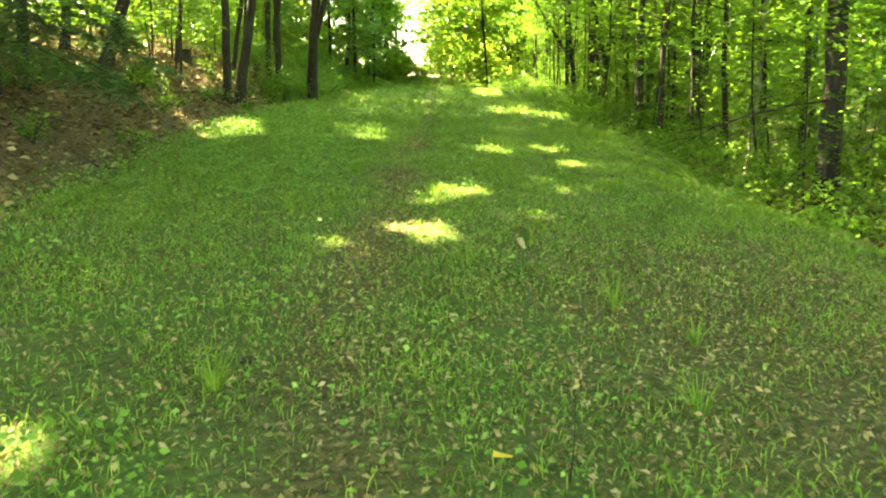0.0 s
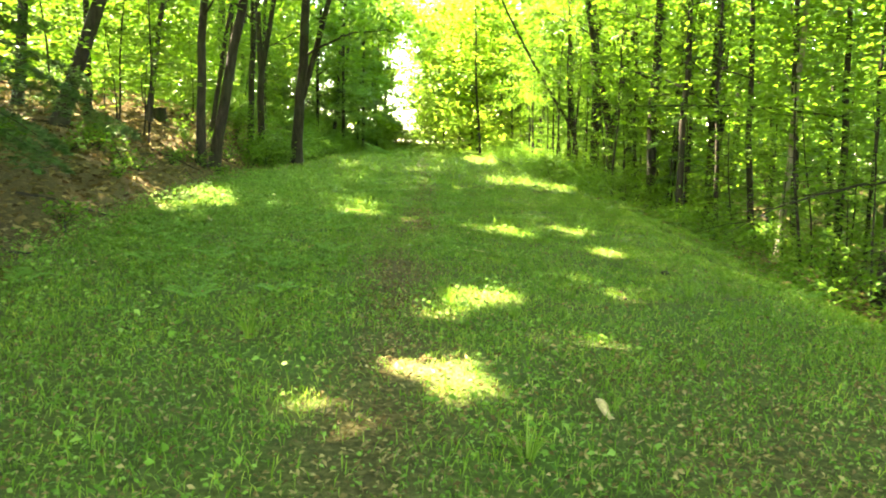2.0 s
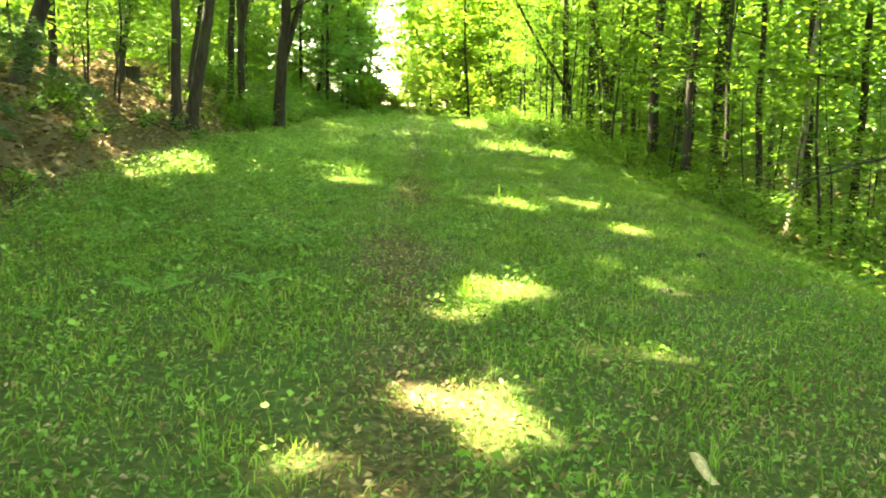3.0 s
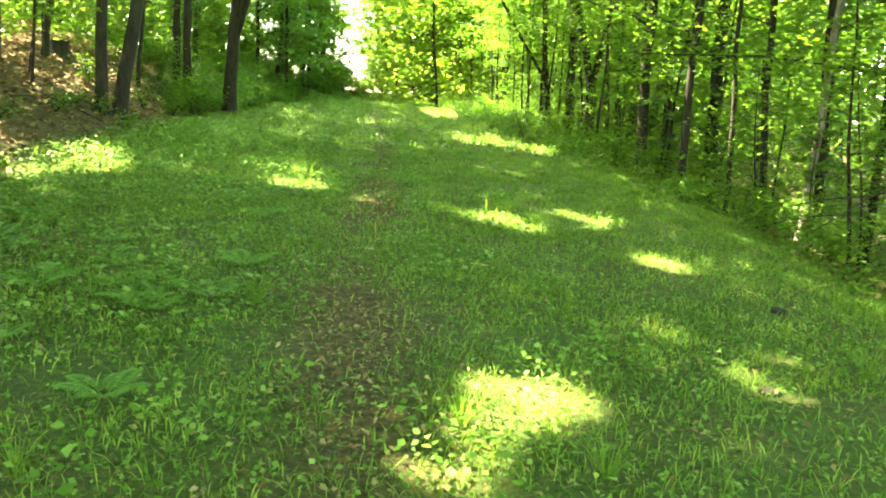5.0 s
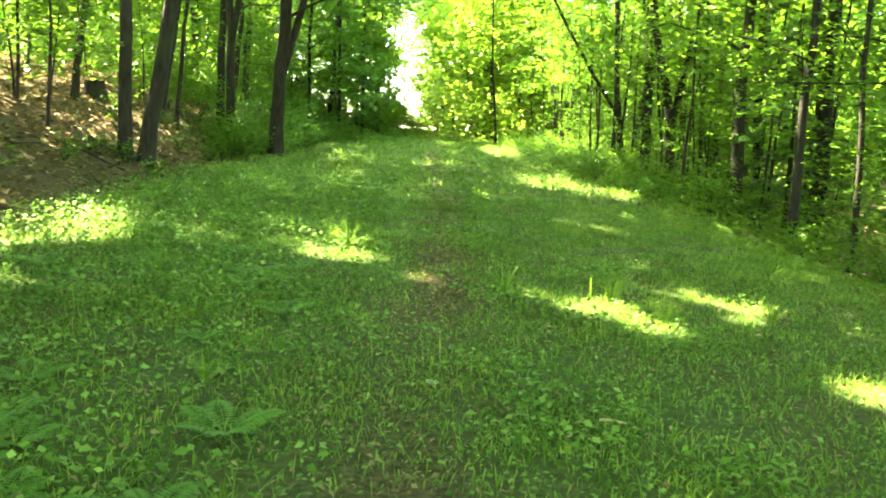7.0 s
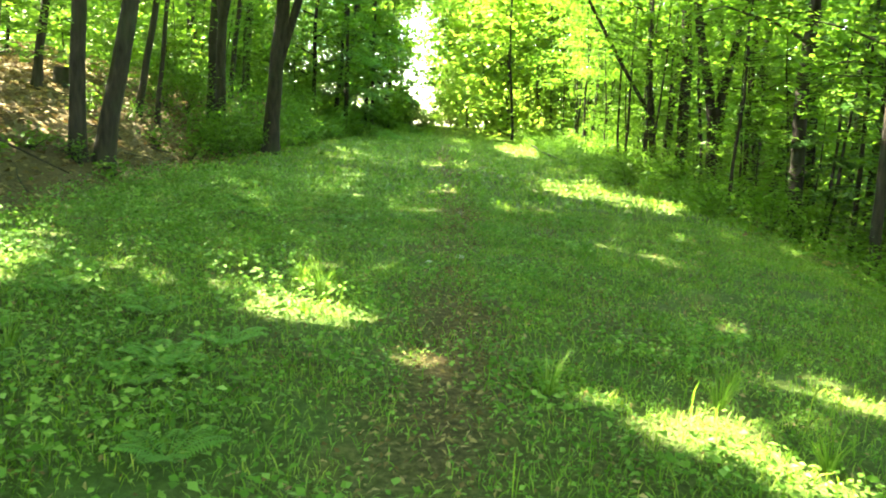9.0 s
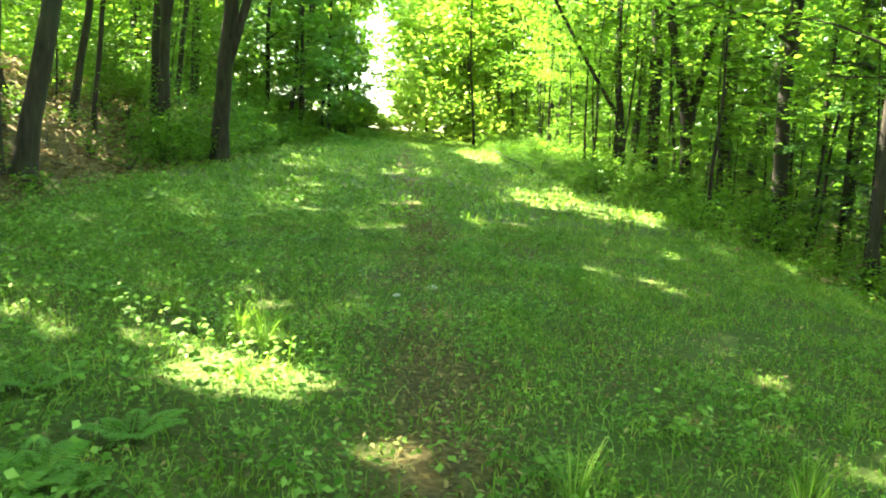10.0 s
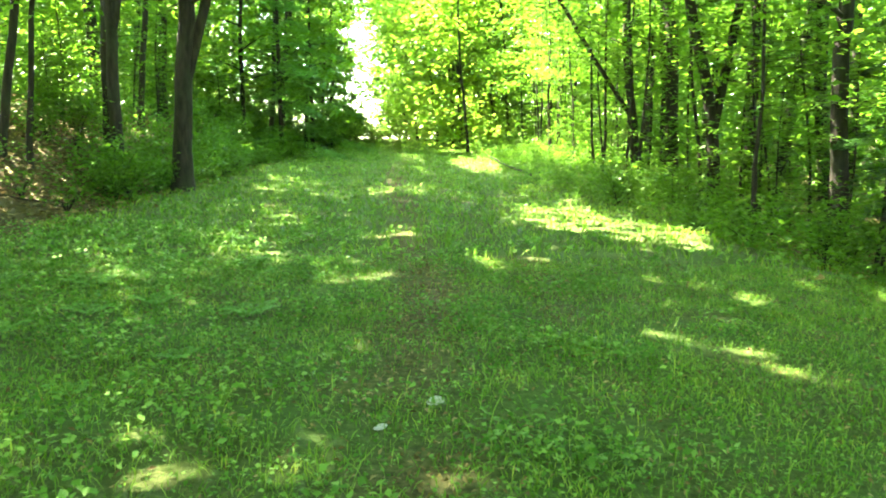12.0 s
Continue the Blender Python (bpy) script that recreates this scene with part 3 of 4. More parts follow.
def end_foliage():
    """Boughs, painted as sunlit, that meet over the far end of the lane and leave a small gap of sky under them."""
    g = np.random.default_rng(46)
    pos = []
    for _ in range(1500):
        y = g.uniform(52, 92)
        f = g.uniform()
        x = (-0.012 * y + 0.11 * y * f) + 0.4
        pos.append(spray(g, np.array([x, y, float(ground(x, y)) + 0.3 + 14.0 * g.uniform()]), g.uniform(0.6, 1.3), 28, 0.2))
    for _ in range(330):
        y = g.uniform(60, 92)
        x = g.uniform(-0.07, 0.0) * y
        pos.append(spray(g, np.array([x, y, (0.125 + 0.09 * g.uniform()) * (y - 10) + 2.0]), g.uniform(0.5, 1.2), 26, 0.25))
    p = np.concatenate(pos)
    tagged(new("lane_end_foliage", mesh_from("lane_end_foliage", *leaf_cards(p, 0.27, g, 0.45), M_LEAF_LIT)), "boughs over the far end of the lane, painted bright yellow-green as sunlit", "foliage", kind="stuff")


end_foliage()


# ---- ground cover ----
def lane_points(g, n, x0, x1, y0, y1):
    p = np.stack([g.uniform(x0, x1, n), g.uniform(y0, y1, n)], 1)
    return p


def keep_green(g, p, strength=1.0):
    """Keep a point by how thick the grass grows there."""
    x, y = p[:, 0], p[:, 1]
    d, e = left_edge(y) - x, x - right_edge(y)
    litter = (0.22 + 0.33 * smooth(-0.4, 1.2, x)) * (1 - smooth(4.5, 10, y))
    thick = (1 - strength * 0.74 * np.clip(track(x, y), 0, 1)) * (1 - smooth(-0.2, 0.6, d)) * (1 - 0.8 * smooth(0.8, 4.5, e)) * (1 - litter)
    thick *= 0.62 + 0.3 * wave(x, y, 1.9, 0.9) + 0.3 * wave(x, y, 5.3, 2.2)
    return p[g.uniform(0, 1, len(p)) < thick]


def blades(g, p, height, width, lean=0.7):
    n = len(p)
    z = ground(p[:, 0], p[:, 1])
    a, h = g.uniform(0, 2 * np.pi, n), height * g.uniform(0.5, 1.5, n)
    b = a + g.uniform(1.0, 2.2, n)
    w = width * g.uniform(0.7, 1.4, n)
    base = np.stack([p[:, 0], p[:, 1], z - 0.005], 1)
    sx = np.stack([np.cos(a) * w, np.sin(a) * w, np.zeros(n)], 1)
    bend = np.stack([np.cos(b), np.sin(b), np.zeros(n)], 1) * (h * np.abs(g.normal(lean, 0.35, n)))[:, None]
    up = np.zeros((n, 3))
    up[:, 2] = h
    mid = base + up * 0.55 + bend * 0.4
    tip = base + up * 0.85 + bend
    verts = np.stack([base, mid - sx * 0.5, mid + sx * 0.5, tip], 1).reshape(-1, 3)
    k = np.arange(n)[:, None] * 4
    faces = np.concatenate([k + np.array([[0, 2, 1]]), k + np.array([[1, 2, 3]])], 1).reshape(-1, 3)
    return verts, faces


def grow_grass():
    g = np.random.default_rng(55)
    near = keep_green(g, lane_points(g, 310000, -5.4, 6.0, 1.2, 24))
    far = keep_green(g, lane_points(g, 110000, -7.5, 10.0, 24, 75), 0.6)
    behind = keep_green(g, lane_points(g, 32000, -5, 5, -10, 1.2))
    tall = keep_green(g, lane_points(g, 5200, -4.6, 3.6, 12, 48))
    tall = tall[wave(tall[:, 0], tall[:, 1], 1.3, 2.6) > 0.0]
    geo = join([blades(g, tall, 0.24, 0.006, 0.35), blades(g, near, 0.066, 0.0062, 0.7), blades(g, far, 0.12, 0.018), blades(g, behind, 0.08, 0.014)])
    tagged(new("grass", mesh_from("grass", *geo, M_GRASS)), "short shaded green grass covering the lane", "grass", kind="stuff")
    near = keep_green(g, lane_points(g, 215000, -5.4, 6.0, 1.2, 24), 0.8)
    far = keep_green(g, lane_points(g, 36000, -8, 12, 24, 70), 0.6)

    big = keep_green(g, lane_points(g, 190000, -5.4, 6.0, 1.2, 26), 0.9)
    big = big[g.uniform(0, 1, len(big)) < 0.25 + 0.75 * smooth(7, 13, big[:, 1])]
    big = big[(wave(big[:, 0], big[:, 1], 2.7, 0.2) + 0.5 * wave(big[:, 0], big[:, 1], 6.0, 1.0) > 0.2 + 0.28 * big[:, 0])]

    def low(p, size, hmax):
        tall = 1 + 1.1 * smooth(-0.5, 2.5, -p[:, 0]) if hmax == 0.13 else 1
        z = ground(p[:, 0], p[:, 1]) + hmax * tall * g.uniform(0.15, 1.0, len(p))
        return leaf_cards(np.column_stack([p, z]), size, g, 0.5, 0.72, 0.2)
    geo = join([low(near, 0.027, 0.055), low(big, 0.043, 0.13), low(far, 0.085, 0.12)])
    tagged(new("weeds", mesh_from("weeds", *geo, M_WEED)), "low broad-leaved weeds and clover among the grass", "weeds", kind="stuff")


grow_grass()


def strew_leaves():
    g = np.random.default_rng(66)
    bank = lane_points(g, 42000, -18, -3.6, -6, 46)
    d = left_edge(bank[:, 1]) - bank[:, 0]
    bank = bank[d > g.normal(0.15, 0.3, len(d))]
    wood = lane_points(g, 18000, 3.4, 16, -6, 48)
    e = wood[:, 0] - right_edge(wood[:, 1])
    wood = wood[e > g.normal(1.2, 0.5, len(e))]
    lane = lane_points(g, 95000, -4, 4.5, 1.2, 24)
    x, y = lane[:, 0], lane[:, 1]
    chance = 0.10 + 0.6 * np.clip(track(x, y), 0, 1) + (0.35 + 0.6 * smooth(-0.6, 1.2, x)) * (1 - smooth(4.5, 10, y))
    lane = lane[g.uniform(0, 1, len(lane)) < chance]
    p = np.concatenate([bank, wood, lane])
    z = ground(p[:, 0], p[:, 1]) + g.uniform(0.008, 0.05, len(p))
    size = np.concatenate([np.full(len(bank) + len(wood), 0.12), np.full(len(lane), 0.037)])
    p = np.column_stack([p, z])
    far = len(bank) + len(wood)
    geo = join([leaf_cards(p[:far], size[:far], g, 0.35, 0.75, 0.3), leaf_cards(p[far:], size[far:], g, 0.7, 0.5, 0.35)])
    tagged(new("leaf_litter", mesh_from("leaf_litter", *geo, M_DEAD)), "dry brown fallen leaves on bank and lane", "leaf litter", kind="stuff")


strew_leaves()


def far_end_trees():
    """Bushy trees, leafy almost to the ground, that close the far end of the lane round a narrow gap of sky."""
    g = np.random.default_rng(88)
    right = [(5.0, 55.0), (3.0, 59.0), (6.2, 59.0), (1.9, 63.0), (4.6, 65.0), (0.9, 69.0), (3.0, 73.0), (7.5, 54.5), (0.3, 75.0), (1.6, 81.0), (-0.2, 84.0), (6.5, 66.0), (0.9, 86.0), (-0.9, 91.0), (0.2, 80.0), (3.2, 84.0)]
    left = [(-6.2, 46.5), (-5.4, 51.5), (-4.9, 56.5), (-4.5, 61.0), (-4.5, 66.0), (-6.5, 60.0), (-4.9, 72.0), (-5.3, 79.0), (-7.5, 70.0)]
    for i, (x, y) in enumerate(right + left):
        # trees on the right take the leaf colour with sunlight painted in
        sunny = i < len(right)
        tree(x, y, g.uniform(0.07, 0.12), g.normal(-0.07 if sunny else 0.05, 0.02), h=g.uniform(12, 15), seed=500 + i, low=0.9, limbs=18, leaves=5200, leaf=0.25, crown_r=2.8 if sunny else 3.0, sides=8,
             leaf_mat=M_LEAF_LIT if sunny else M_LEAF2, high=1.0, group="trees at the end of the lane",
             label="bushy tree with sunlight painted in yellow-green, leafy almost to the ground" if sunny else "dark bushy tree, leafy almost to the ground")


far_end_trees()
tree(5.60, 35.6, 0.11, -0.107, h=15, seed=90, fork=(2.0, -0.62, 0.06), leaves=900, leaf=0.2, crown_r=2.6, label="slender tree with a bare limb leaning over the lane", group="trees along the lane")


def hemlock(x, y, h, r, reach, seed, label="young hemlock with drooping dark needled boughs", low=0.8, count=26, mat=None, thick=380, needle=0.12):
    """A conifer: a straight stem with tiers of drooping, feathery boughs."""
    g = np.random.default_rng(7000 + seed)
    foot = np.array([x, y, float(ground(x, y)) - 0.05])
    root = tagged(new("hemlock"), label, "conifer", "hemlocks")
    root.location = foot
    z = np.linspace(0, h, 8)
    part("trunk", tube(np.stack([0.02 * np.sin(z), 0 * z, z], 1), r * (1 - 0.9 * z / h) + 0.004, 8), M_BARK, root, shade=True)
    for k in range(count):
        z0 = low + (h * 0.95 - low) * k / count
        a = k * 2.4 + g.uniform(-0.4, 0.4)
        L = reach * (1 - 0.75 * z0 / h) * g.uniform(0.75, 1.15)
        q = np.linspace(0, 1, 6)
        ln = np.stack([np.cos(a) * L * q, np.sin(a) * L * q, z0 + 0.10 * L * q - 0.38 * L * q * q], 1)
        bough = part("bough", tube(ln, 0.014 * (1 - 0.8 * q), 4), M_BARK, root)
        n = int(thick * L)
        u = np.sqrt(g.uniform(0.02, 1.0, n))
        sd = g.uniform(-1, 1, n) * 0.42 * L * (0.25 + 0.75 * np.sin(np.pi * np.clip(u, 0.05, 0.97)))
        p = np.stack([np.cos(a) * L * u - np.sin(a) * sd, np.sin(a) * L * u + np.cos(a) * sd, z0 + 0.10 * L * u - 0.38 * L * u * u - 0.3 * np.abs(sd) + g.normal(0, 0.02, n)], 1)
        part("needles", leaf_cards(p, needle, g, 0.25, 0.36, 0.1), mat or M_NEEDLE, bough)
    return root


hemlock(-7.3, 15.0, 8.5, 0.08, 2.7, 1, count=30)
hemlock(-6.7, 10.5, 8.5, 0.09, 3.0, 2, count=32)
hemlock(-8.6, 17.5, 6.0, 0.07, 2.0, 3)
hemlock(-6.5, 12.4, 7.0, 0.07, 2.3, 7, count=28)
hemlock(7.3, 27.0, 6.5, 0.06, 1.6, 4, thick=220, needle=0.15)
LIGHT = "tall hemlock with feathery mid-green boughs beside the lane"
hemlock(-4.9, 47.5, 11.0, 0.10, 2.6, 5, LIGHT, count=34, mat=M_NEEDLE_LIT, thick=200, needle=0.2)
hemlock(-4.4, 54.5, 12.0, 0.10, 2.8, 6, LIGHT, count=36, mat=M_NEEDLE_LIT, thick=200, needle=0.2)


# ---- plants and small things on the lane ----
def fern(x, y, size, seed):
    """Arching fronds with pairs of leaflets."""
    g = np.random.default_rng(9000 + seed)
    root = tagged(new("fern"), "pale green fern with arching divided fronds", "fern", "ferns")
    root.location = (x, y, float(ground(x, y)) - 0.01)
    for k in range(7):
        a = k * 0.9 + g.uniform(-0.25, 0.25)
        L = size * g.uniform(0.75, 1.1)
        q = np.linspace(0, 1, 7)
        out, up = L * (0.9 * q), L * (0.85 * q - 0.55 * q * q)
        rachis = np.stack([np.cos(a) * out, np.sin(a) * out, up], 1)
        v1, f1 = tube(rachis, 0.004 * (1 - 0.8 * q), 3)
        f1 = np.concatenate([f1[:, [0, 1, 2]], f1[:, [0, 2, 3]]])
        pairs = []
        for i in range(15):
            f = 0.18 + 0.8 * i / 15
            c = np.array([np.interp(f, q, rachis[:, j]) for j in range(3)])
            w = L * 0.30 * math.sin(math.pi * min(0.95, 0.25 + 0.75 * f)) ** 0.8
            for side in (-1, 1):
                dirn = np.array([-math.sin(a) * side + 0.35 * math.cos(a), math.cos(a) * side + 0.35 * math.sin(a), -0.12])
                fw = np.array([math.cos(a), math.sin(a), 0.1]) * L * 0.030
                tip, midp = c + dirn * w, c + dirn * w * 0.45
                pairs.append((np.array([c, midp + fw, tip, midp - fw]), np.array([[0, 1, 2], [0, 2, 3]])))
        v2, f2 = join(pairs)
        part("frond", join([(v1, f1), (v2, f2)]), M_FERN, root)
    return root


def tuft(x, y, h, seed, n=46, label="tuft of long arching grass blades"):
    """A clump of long, bent blades from one foot."""
    g = np.random.default_rng(9500 + seed)
    root = tagged(new("grass_tuft"), label, "grass tuft", "grass tufts")
    root.location = (x, y, float(ground(x, y)) - 0.01)
    pieces = []
    for k in range(n):
        a, L = g.uniform(0, 2 * np.pi), h * g.uniform(0.6, 1.2)
        bend = g.uniform(0.2, 0.9)
        q = np.linspace(0, 1, 5)
        c = np.stack([np.cos(a) * (0.03 + L * bend * q ** 1.6), np.sin(a) * (0.03 + L * bend * q ** 1.6), L * (q - 0.35 * bend * q * q)], 1)
        w = 0.0035 * (1 - q ** 2)[:, None] * np.array([-math.sin(a), math.cos(a), 0])
        v = np.concatenate([c - w, c + w])
        i = np.arange(4)
        pieces.append((v, np.stack([i, i + 1, i + 6, i + 5], 1)))
    part("blade_clump", join(pieces), M_GRASS, root)
    return root


def dot_plants():
    g = np.random.default_rng(77)
    kinds = [fern(-1.95, 15.4, 0.27, 0), fern(-1.7, 15.8, 0.25, 1), fern(-2.3, 16.3, 0.30, 2)]
    for i in range(100):
        y = g.uniform(8.5, 26)
        x = g.uniform(float(left_edge(y)) + 0.2, -1.3) if i % 6 else float(right_edge(y)) + g.uniform(0.2, 1.6)
        f = copy_thing(kinds[i % 3], pose(x, y, float(ground(x, y)) - 0.01, 0, 0, g.uniform(0, 360)))
        f.scale = [g.uniform(0.5, 1.15)] * 3
    tufts = [tuft(-1.35, 17.1, 0.42, 0), tuft(0.95, 15.3, 0.26, 1), tuft(-1.02, 3.55, 0.24, 2)]
    spots = [(1.65, 16.3), (-1.6, 17.6), (2.1, 14.9), (1.2, 14.6), (-0.1, 9.4), (-1.4, 16.6), (0.4, 9.0)]
    for i in range(48):
        if i < len(spots):
            x, y = spots[i]
        else:
            y = g.uniform(3, 30)
            x = g.uniform(float(left_edge(y)) + 0.4, float(right_edge(y)) + 0.6)
            if track(np.array(x), np.array(y)) > 0.3:
                continue
        f = copy_thing(tufts[1 + i % 2], pose(x, y, float(ground(x, y)) - 0.01, 0, 0, g.uniform(0, 360)))
        f.scale = [g.uniform(0.5, 1.1)] * 3


dot_plants()


def bough(root, start, end, width, leaves, seed, leaf=0.13, sag=0.15, mat=None):
    """A long side limb of a tree, leafy or bare."""
    g = np.random.default_rng(9800 + seed)
    foot = np.array(root.location)
    a, b = np.array(start, float) - foot, np.array(end, float) - foot
    q = np.linspace(0, 1, 9)
    ln = a + (b - a) * q[:, None]
    ln[:, 2] += sag * np.sin(np.pi * q)
    ln += g.normal(0, 0.03, ln.shape) * q[:, None]
    limb = part("low_bough", tube(ln, width * (1 - 0.85 * q), 6), M_BARK, root, shade=True)
    flat = np.cross((b - a) / np.linalg.norm(b - a), [0, 0, 1.0])
    for k in range(10):
        f = 0.25 + 0.7 * k / 10
        c = np.array([np.interp(f, q, ln[:, i]) for i in range(3)])
        side = 1 if k % 2 else -1
        L = g.uniform(0.4, 0.9)
        t = np.linspace(0, 1, 4)
        tl = c + np.outer(t * L, flat * side + 0.6 * (b - a) / np.linalg.norm(b - a)) + np.stack([0 * t, 0 * t, -0.15 * t * t], 1)
        part("twig", tube(tl, width * 0.25 * (1 - 0.7 * t), 4), M_BARK, limb)
    if leaves:
        u = g.uniform(0.2, 1.05, leaves)
        c = np.stack([np.interp(u, q, ln[:, i]) for i in range(3)], 1)
        p = c + flat * (g.normal(0, 0.45, leaves) * np.clip(1.3 - u, 0.2, 1))[:, None] + np.stack([0 * u, 0 * u, g.normal(-0.05, 0.10, leaves)], 1)
        part("leaves", leaf_cards(p, leaf, g, 0.25), mat or M_LEAF2, limb, "bright green leaf sprays")


t1 = tree(9.4, 30.6, 0.11, 0.0, h=14, seed=601, leaves=900, leaf=0.2, crown_r=2.6, label="slender tree with a long low leafy bough", group="trees along the lane")
bough(t1, (9.4, 30.6, 3.9), (4.5, 30.4, 3.35), 0.04, 620, 1)
t2 = tree(9.3, 21.9, 0.10, 0.0, h=14, seed=602, leaves=900, leaf=0.2, crown_r=2.6, label="slender tree with a long low leafy bough", group="trees along the lane")
bough(t2, (9.3, 21.9, 2.5), (4.0, 22.0, 2.6), 0.035, 420, 2)
bough(thick, (7.2, 15.8, 1.2), (3.9, 14.2, 0.45), 0.03, 40, 3, sag=0.15)


def far_woods():
    """Tall leafy woodland that closes the view beyond the nearer trees."""
    g = np.random.default_rng(99)
    pos = []
    for _ in range(2300):
        k = g.uniform()
        if k < 0.36:
            x, y = -30 - 14 * g.uniform(), g.uniform(-30, 110)
        elif k < 0.74:
            x, y = 28 + 16 * g.uniform(), g.uniform(-30, 110)
        elif k < 0.9:
            x, y = g.uniform(-40, 40), 100 + 14 * g.uniform()
            if -0.075 < x / y < -0.008:
                continue
        else:
            x, y = g.uniform(-40, 40), -22 - 12 * g.uniform()
        pos.append(spray(g, np.array([x, y, float(ground(x, y)) + 0.5 + 14 * g.uniform() ** 1.3]), g.uniform(1.5, 3.0), 30, 0.8))
    for _ in range(1900):  # the slopes beyond the nearer trees
        y = g.uniform(45, 108)
        left = g.uniform() < 0.55
        x = -(0.17 + 0.33 * g.uniform()) * y if left else (0.17 + 0.36 * g.uniform()) * y
        pos.append(spray(g, np.array([x, y, float(ground(x, y)) + 0.5 + 17 * g.uniform() ** 1.1]), g.uniform(1.2, 2.4), 26, 0.6))
    p = np.concatenate(pos)
    # left half wears the leaf colour with painted sunlight, right half the plain one
    for side, mat in ((p[p[:, 0] < 0], M_LEAF_LIT), (p[p[:, 0] >= 0], M_LEAF2)):
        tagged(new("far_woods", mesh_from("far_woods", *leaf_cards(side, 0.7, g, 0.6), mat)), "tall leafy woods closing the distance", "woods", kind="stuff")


far_woods()


def shade_leaves():
    """Unseen loose leaves added among the crowns to shade the lane, with holes; more open away from it."""
    g = np.random.default_rng(123)
    n = 84000
    p = np.stack([g.uniform(-26, 14, n), g.uniform(-14, 62, n), g.uniform(10.5, 17.5, n)], 1)
    k = 16000  # thickest above the start of the lane
    p = np.concatenate([p, np.stack([g.uniform(-15, 3, k), g.uniform(-3, 13, k), g.uniform(10.5, 16, k)], 1)])
    k = 4000  # and where it shades the lane
    p = np.concatenate([p, np.stack([g.uniform(-12, -3, k), g.uniform(6, 34, k), g.uniform(10.5, 16, k)], 1)])
    k = 1500  # more unseen leaves, added to shade the ground by the ferns
    p = np.concatenate([p, np.stack([g.uniform(-12.2, -8.6, k), g.uniform(17, 22, k), g.uniform(11, 14, k)], 1)])
    n = len(p)
    p[:, 2] += ground(p[:, 0], p[:, 1])
    q = p - ((p[:, 2] - ground(p[:, 0], p[:, 1])) / TO_SUN[2])[:, None] * TO_SUN
    x, y = q[:, 0], q[:, 1]
    outside = np.maximum(smooth(5.5, 8.0, x) * smooth(22, 30, y), smooth(10.0, 12.0, -x))
    thin = 0.93 * outside * (wave(x, y, 1.3, 0.5) + 0.5 * wave(x, y, 3.1, 1.5) > np.where(x > 0, 0.25, -0.25))
    keep = (g.uniform(0, 1, n) > thin) & ~sunlit(p)
    keep &= ~((p[:, 1] > 44) & (p[:, 0] > -7))
    p = p[keep]
    ob = new("shade_leaves", mesh_from("shade_leaves", *leaf_cards(p, 0.5, g, 0.45), M_LEAF))
    tagged(ob, "unseen loose leaves added high over the lane to shade it", "canopy", kind="stuff")


shade_leaves()


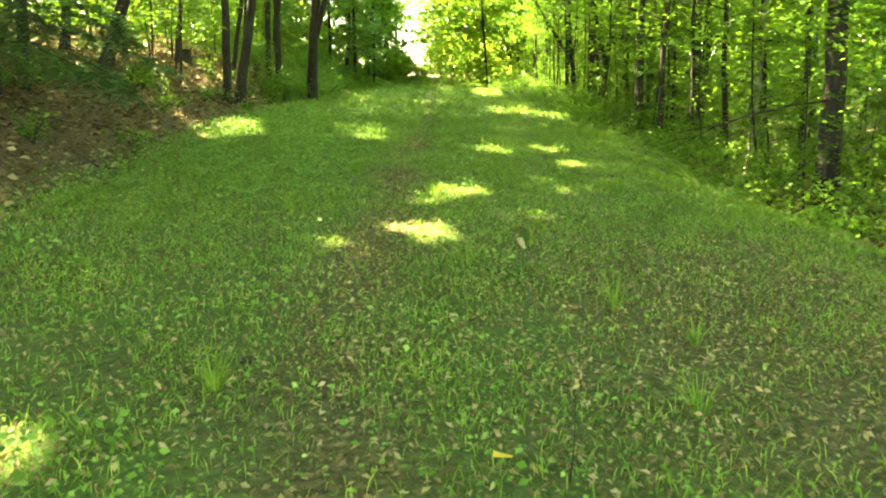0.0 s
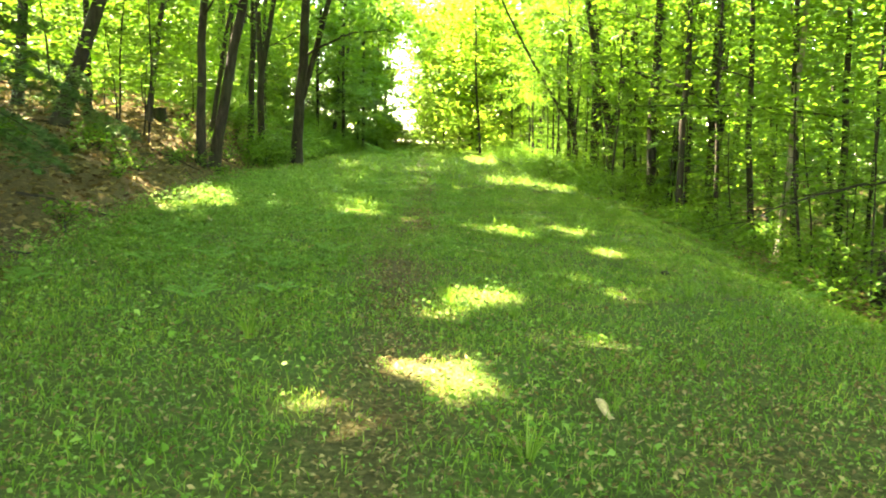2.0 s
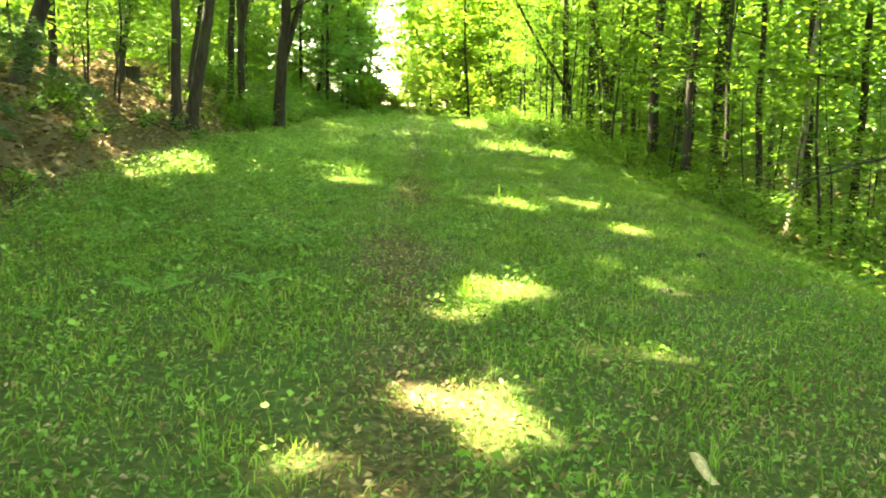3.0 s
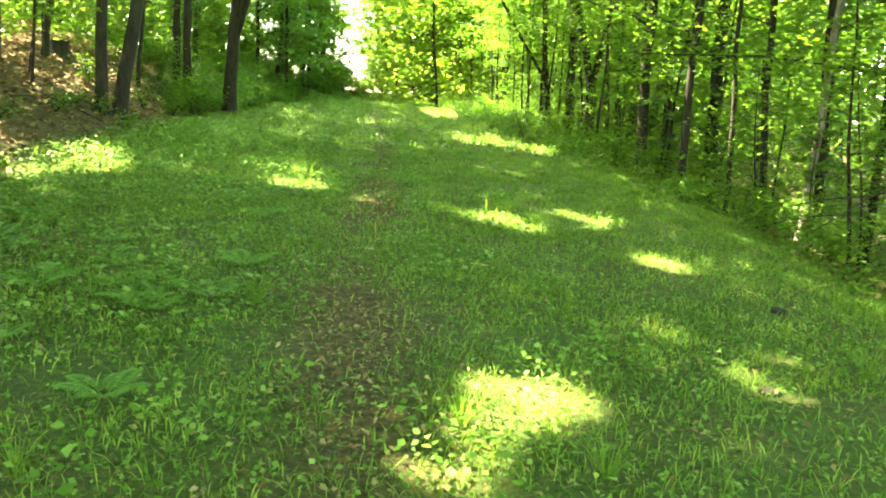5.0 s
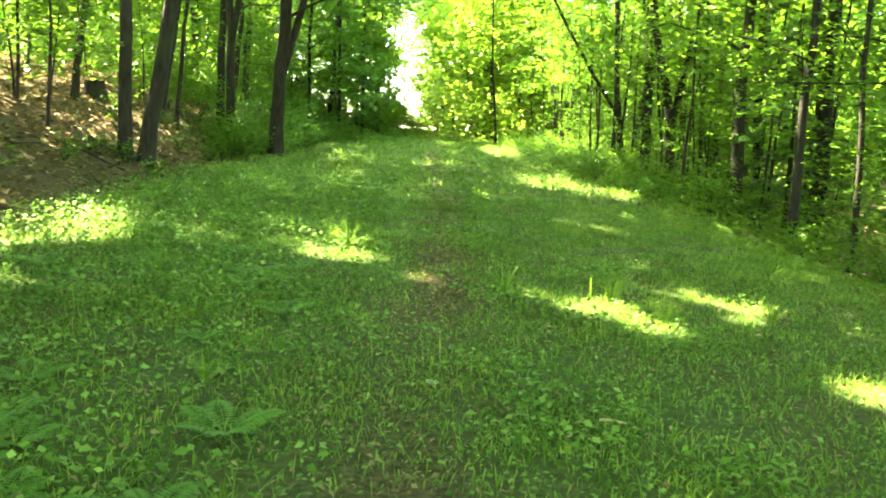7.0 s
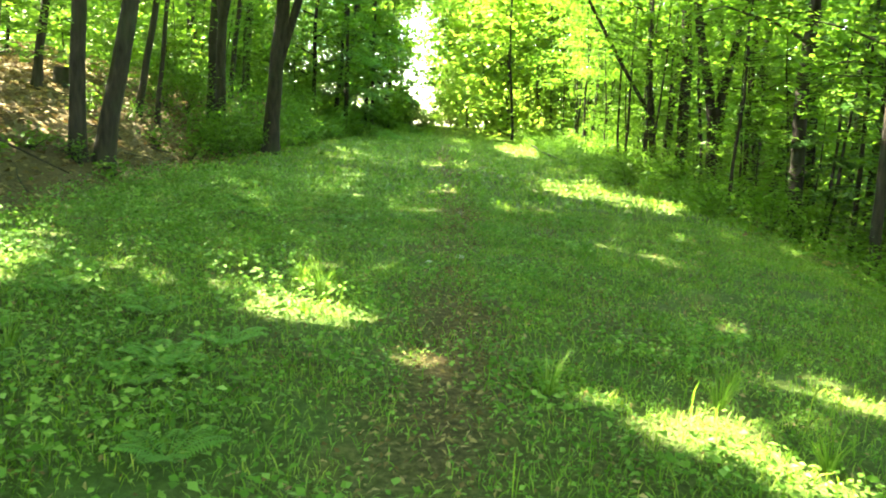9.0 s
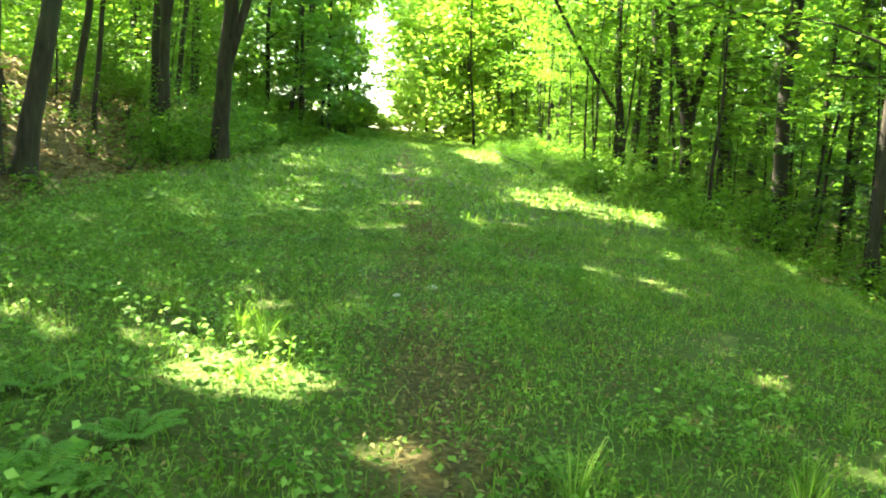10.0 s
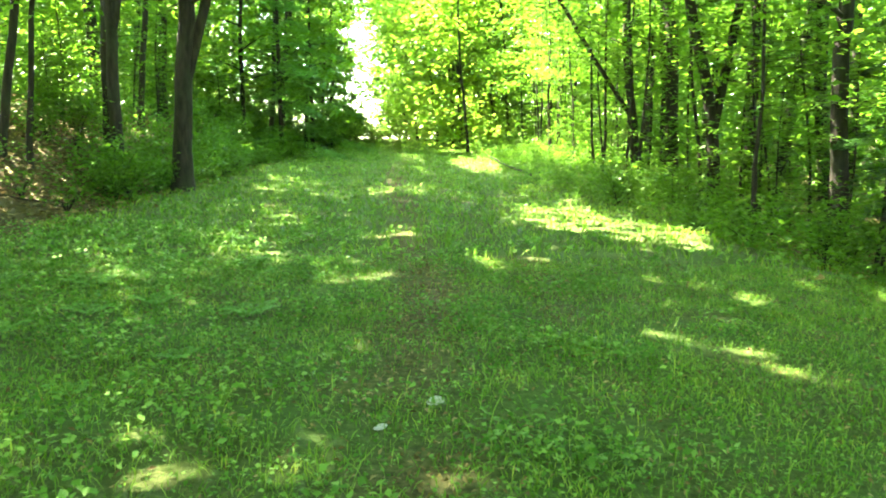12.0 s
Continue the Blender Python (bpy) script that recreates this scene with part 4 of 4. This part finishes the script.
def small_things():
    g = np.random.default_rng(111)
    # split wood chip lying in the grass
    q = np.linspace(0, 1, 5)
    v, f = tube(np.stack([0.17 * (q - 0.5), 0.01 * np.sin(5 * q), 0 * q], 1), 0.030 * np.array([0.55, 0.8, 1.0, 0.9, 0.8]), 4)
    v[:, 2] *= 0.3
    v += g.normal(0, 0.003, v.shape)
    chip = new("wood_chip", mesh_from("wood_chip", v, f, M_WOOD))
    chip.matrix_world = pose(0.645, 6.68, float(ground(0.645, 6.68)) + 0.05, 10, -20, 105)
    tagged(chip, "pale split piece of wood lying in the grass", "wood chip")
    # yellow leaf
    v, f = leaf_cards(np.array([[0.0, 0.0, 0.0]]), 0.11, g, 0.1, 0.85)
    leaf = new("fallen_leaf", mesh_from("fallen_leaf", v, f, M_YELLOW))
    leaf.location = (0.22, 2.85, float(ground(0.22, 2.85)) + 0.05)
    tagged(leaf, "single yellow fallen leaf on the grass", "leaf")
    # pale flat stones on the trodden line
    for x, y, r in ((-0.33, 19.3, 0.045), (-0.62, 18.9, 0.03), (-0.5, 12.9, 0.03)):
        bm = bmesh.new()
        bmesh.ops.create_icosphere(bm, subdivisions=2, radius=r)
        for w in bm.verts:
            w.co *= 1 + 0.3 * noise.noise(w.co * 22 + Vector((x, y, 3)))
            w.co.z *= 0.4
            w.co.x *= 1.4
        me = bpy.data.meshes.new("stone")
        bm.to_mesh(me)
        bm.free()
        me.materials.append(M_STONE)
        c = new("stone", me)
        c.matrix_world = pose(x, y, float(ground(x, y)) + 0.012, 0, 0, 40 * x + 13 * y)
        tagged(c, "small pale flat stone on the trodden earth", "stone", "pale stones")
    # short pale twig in the grass
    q = np.linspace(0, 1, 6)
    tw = new("twig", mesh_from("twig", *tube(np.stack([0.13 * (q - 0.5), 0.012 * np.sin(4 * q), 0 * q], 1), 0.007 * (1 - 0.4 * q), 6), M_WOOD, True))
    tw.matrix_world = pose(0.33, 12.35, float(ground(0.33, 12.35)) + 0.05, 0, 8, 12)
    tagged(tw, "short pale broken twig lying in the grass", "twig")
    # upright dry stalk
    q = np.linspace(0, 1, 7)
    stalk = tagged(new("weed_stalk"), "thin upright brown dry weed stalk", "weed stalk")
    stalk.location = (0.45, 2.75, float(ground(0.45, 2.75)))
    part("stem", tube(np.stack([0.012 * np.sin(3 * q), 0 * q, 0.42 * q], 1), 0.004 * (1 - 0.6 * q), 5), M_BARK, stalk)
    head = np.stack([g.normal(0.005, 0.016, 26), g.normal(0, 0.016, 26), g.uniform(0.36, 0.48, 26)], 1)
    part("seed_head", leaf_cards(head, 0.025, g, 0.8), M_DEAD, stalk)
    # dark lumps that paint in the shaded gaps between the grass
    for x, y, r in ((1.49, 9.98, 0.055), (2.37, 11.69, 0.06), (-0.95, 3.9, 0.045)):
        bm = bmesh.new()
        bmesh.ops.create_icosphere(bm, subdivisions=2, radius=r)
        for w in bm.verts:
            w.co *= 1 + 0.25 * noise.noise(w.co * 14 + Vector((x, y, 0)))
            w.co.z *= 0.5
        me = bpy.data.meshes.new("dark_lump")
        bm.to_mesh(me)
        bm.free()
        me.materials.append(M_BARK)
        c = new("dark_lump", me)
        c.location = (x, y, float(ground(x, y)) + 0.01)
        tagged(c, "dark lump standing for a shaded gap in the grass", "clod", "earth clods")
    # fallen branch lying at the lane's edge
    q = np.linspace(0, 1, 12)
    pts = np.stack([3.35 - 0.5 * q + 0.06 * np.sin(9 * q), 37.5 + 9.0 * q, 0 * q], 1)
    pts[:, 2] = ground(pts[:, 0], pts[:, 1]) + 0.06 + 0.22 * q
    b = new("fallen_branch", mesh_from("fallen_branch", *tube(pts, 0.05 * (1 - 0.6 * q), 8), M_BARK, True))
    tagged(b, "long bare fallen branch at the edge of the lane", "branch")
    # dead sticks on the bank
    for i in range(26):
        y = g.uniform(8, 29)
        x = float(left_edge(y)) - 0.3 - abs(g.normal(0, 2.2))
        a, L = g.uniform(0, math.pi), g.uniform(0.5, 1.8)
        q = np.linspace(-0.5, 0.5, 7)
        pts = np.stack([x + math.cos(a) * L * q + 0.03 * np.sin(8 * q), y + math.sin(a) * L * q, 0 * q], 1)
        pts[:, 2] = ground(pts[:, 0], pts[:, 1]) + 0.05
        st = new("dead_stick", mesh_from("dead_stick", *tube(pts, g.uniform(0.008, 0.022) * (1.1 - 0.7 * (q + 0.5)), 5), M_BARK, True))
        tagged(st, "dead grey-brown stick lying on the leafy bank", "stick", "dead sticks")
    # old stump with root flare on the bank
    z = np.linspace(0, 0.55, 6)
    v, f = tube(np.stack([0 * z, 0 * z, z], 1), 0.24 + 0.22 * np.exp(-z / 0.12), 14)
    v += g.normal(0, 0.02, v.shape)
    top = len(v)
    v = np.concatenate([v, [[0, 0, 0.5]]])
    st = tagged(new("stump"), "rotten dark tree stump on the leafy bank", "stump")
    st.location = (-9.15, 30.3, float(ground(-9.15, 30.3)) - 0.08)
    part("stump_wall", (v[:top], f), M_BARK, st, shade=True)
    ring = np.arange(top - 14, top)
    cap = np.stack([ring, np.roll(ring, -1), np.full(14, top)], 1)
    part("stump_top", (v, cap), M_BARK, st)


small_things()
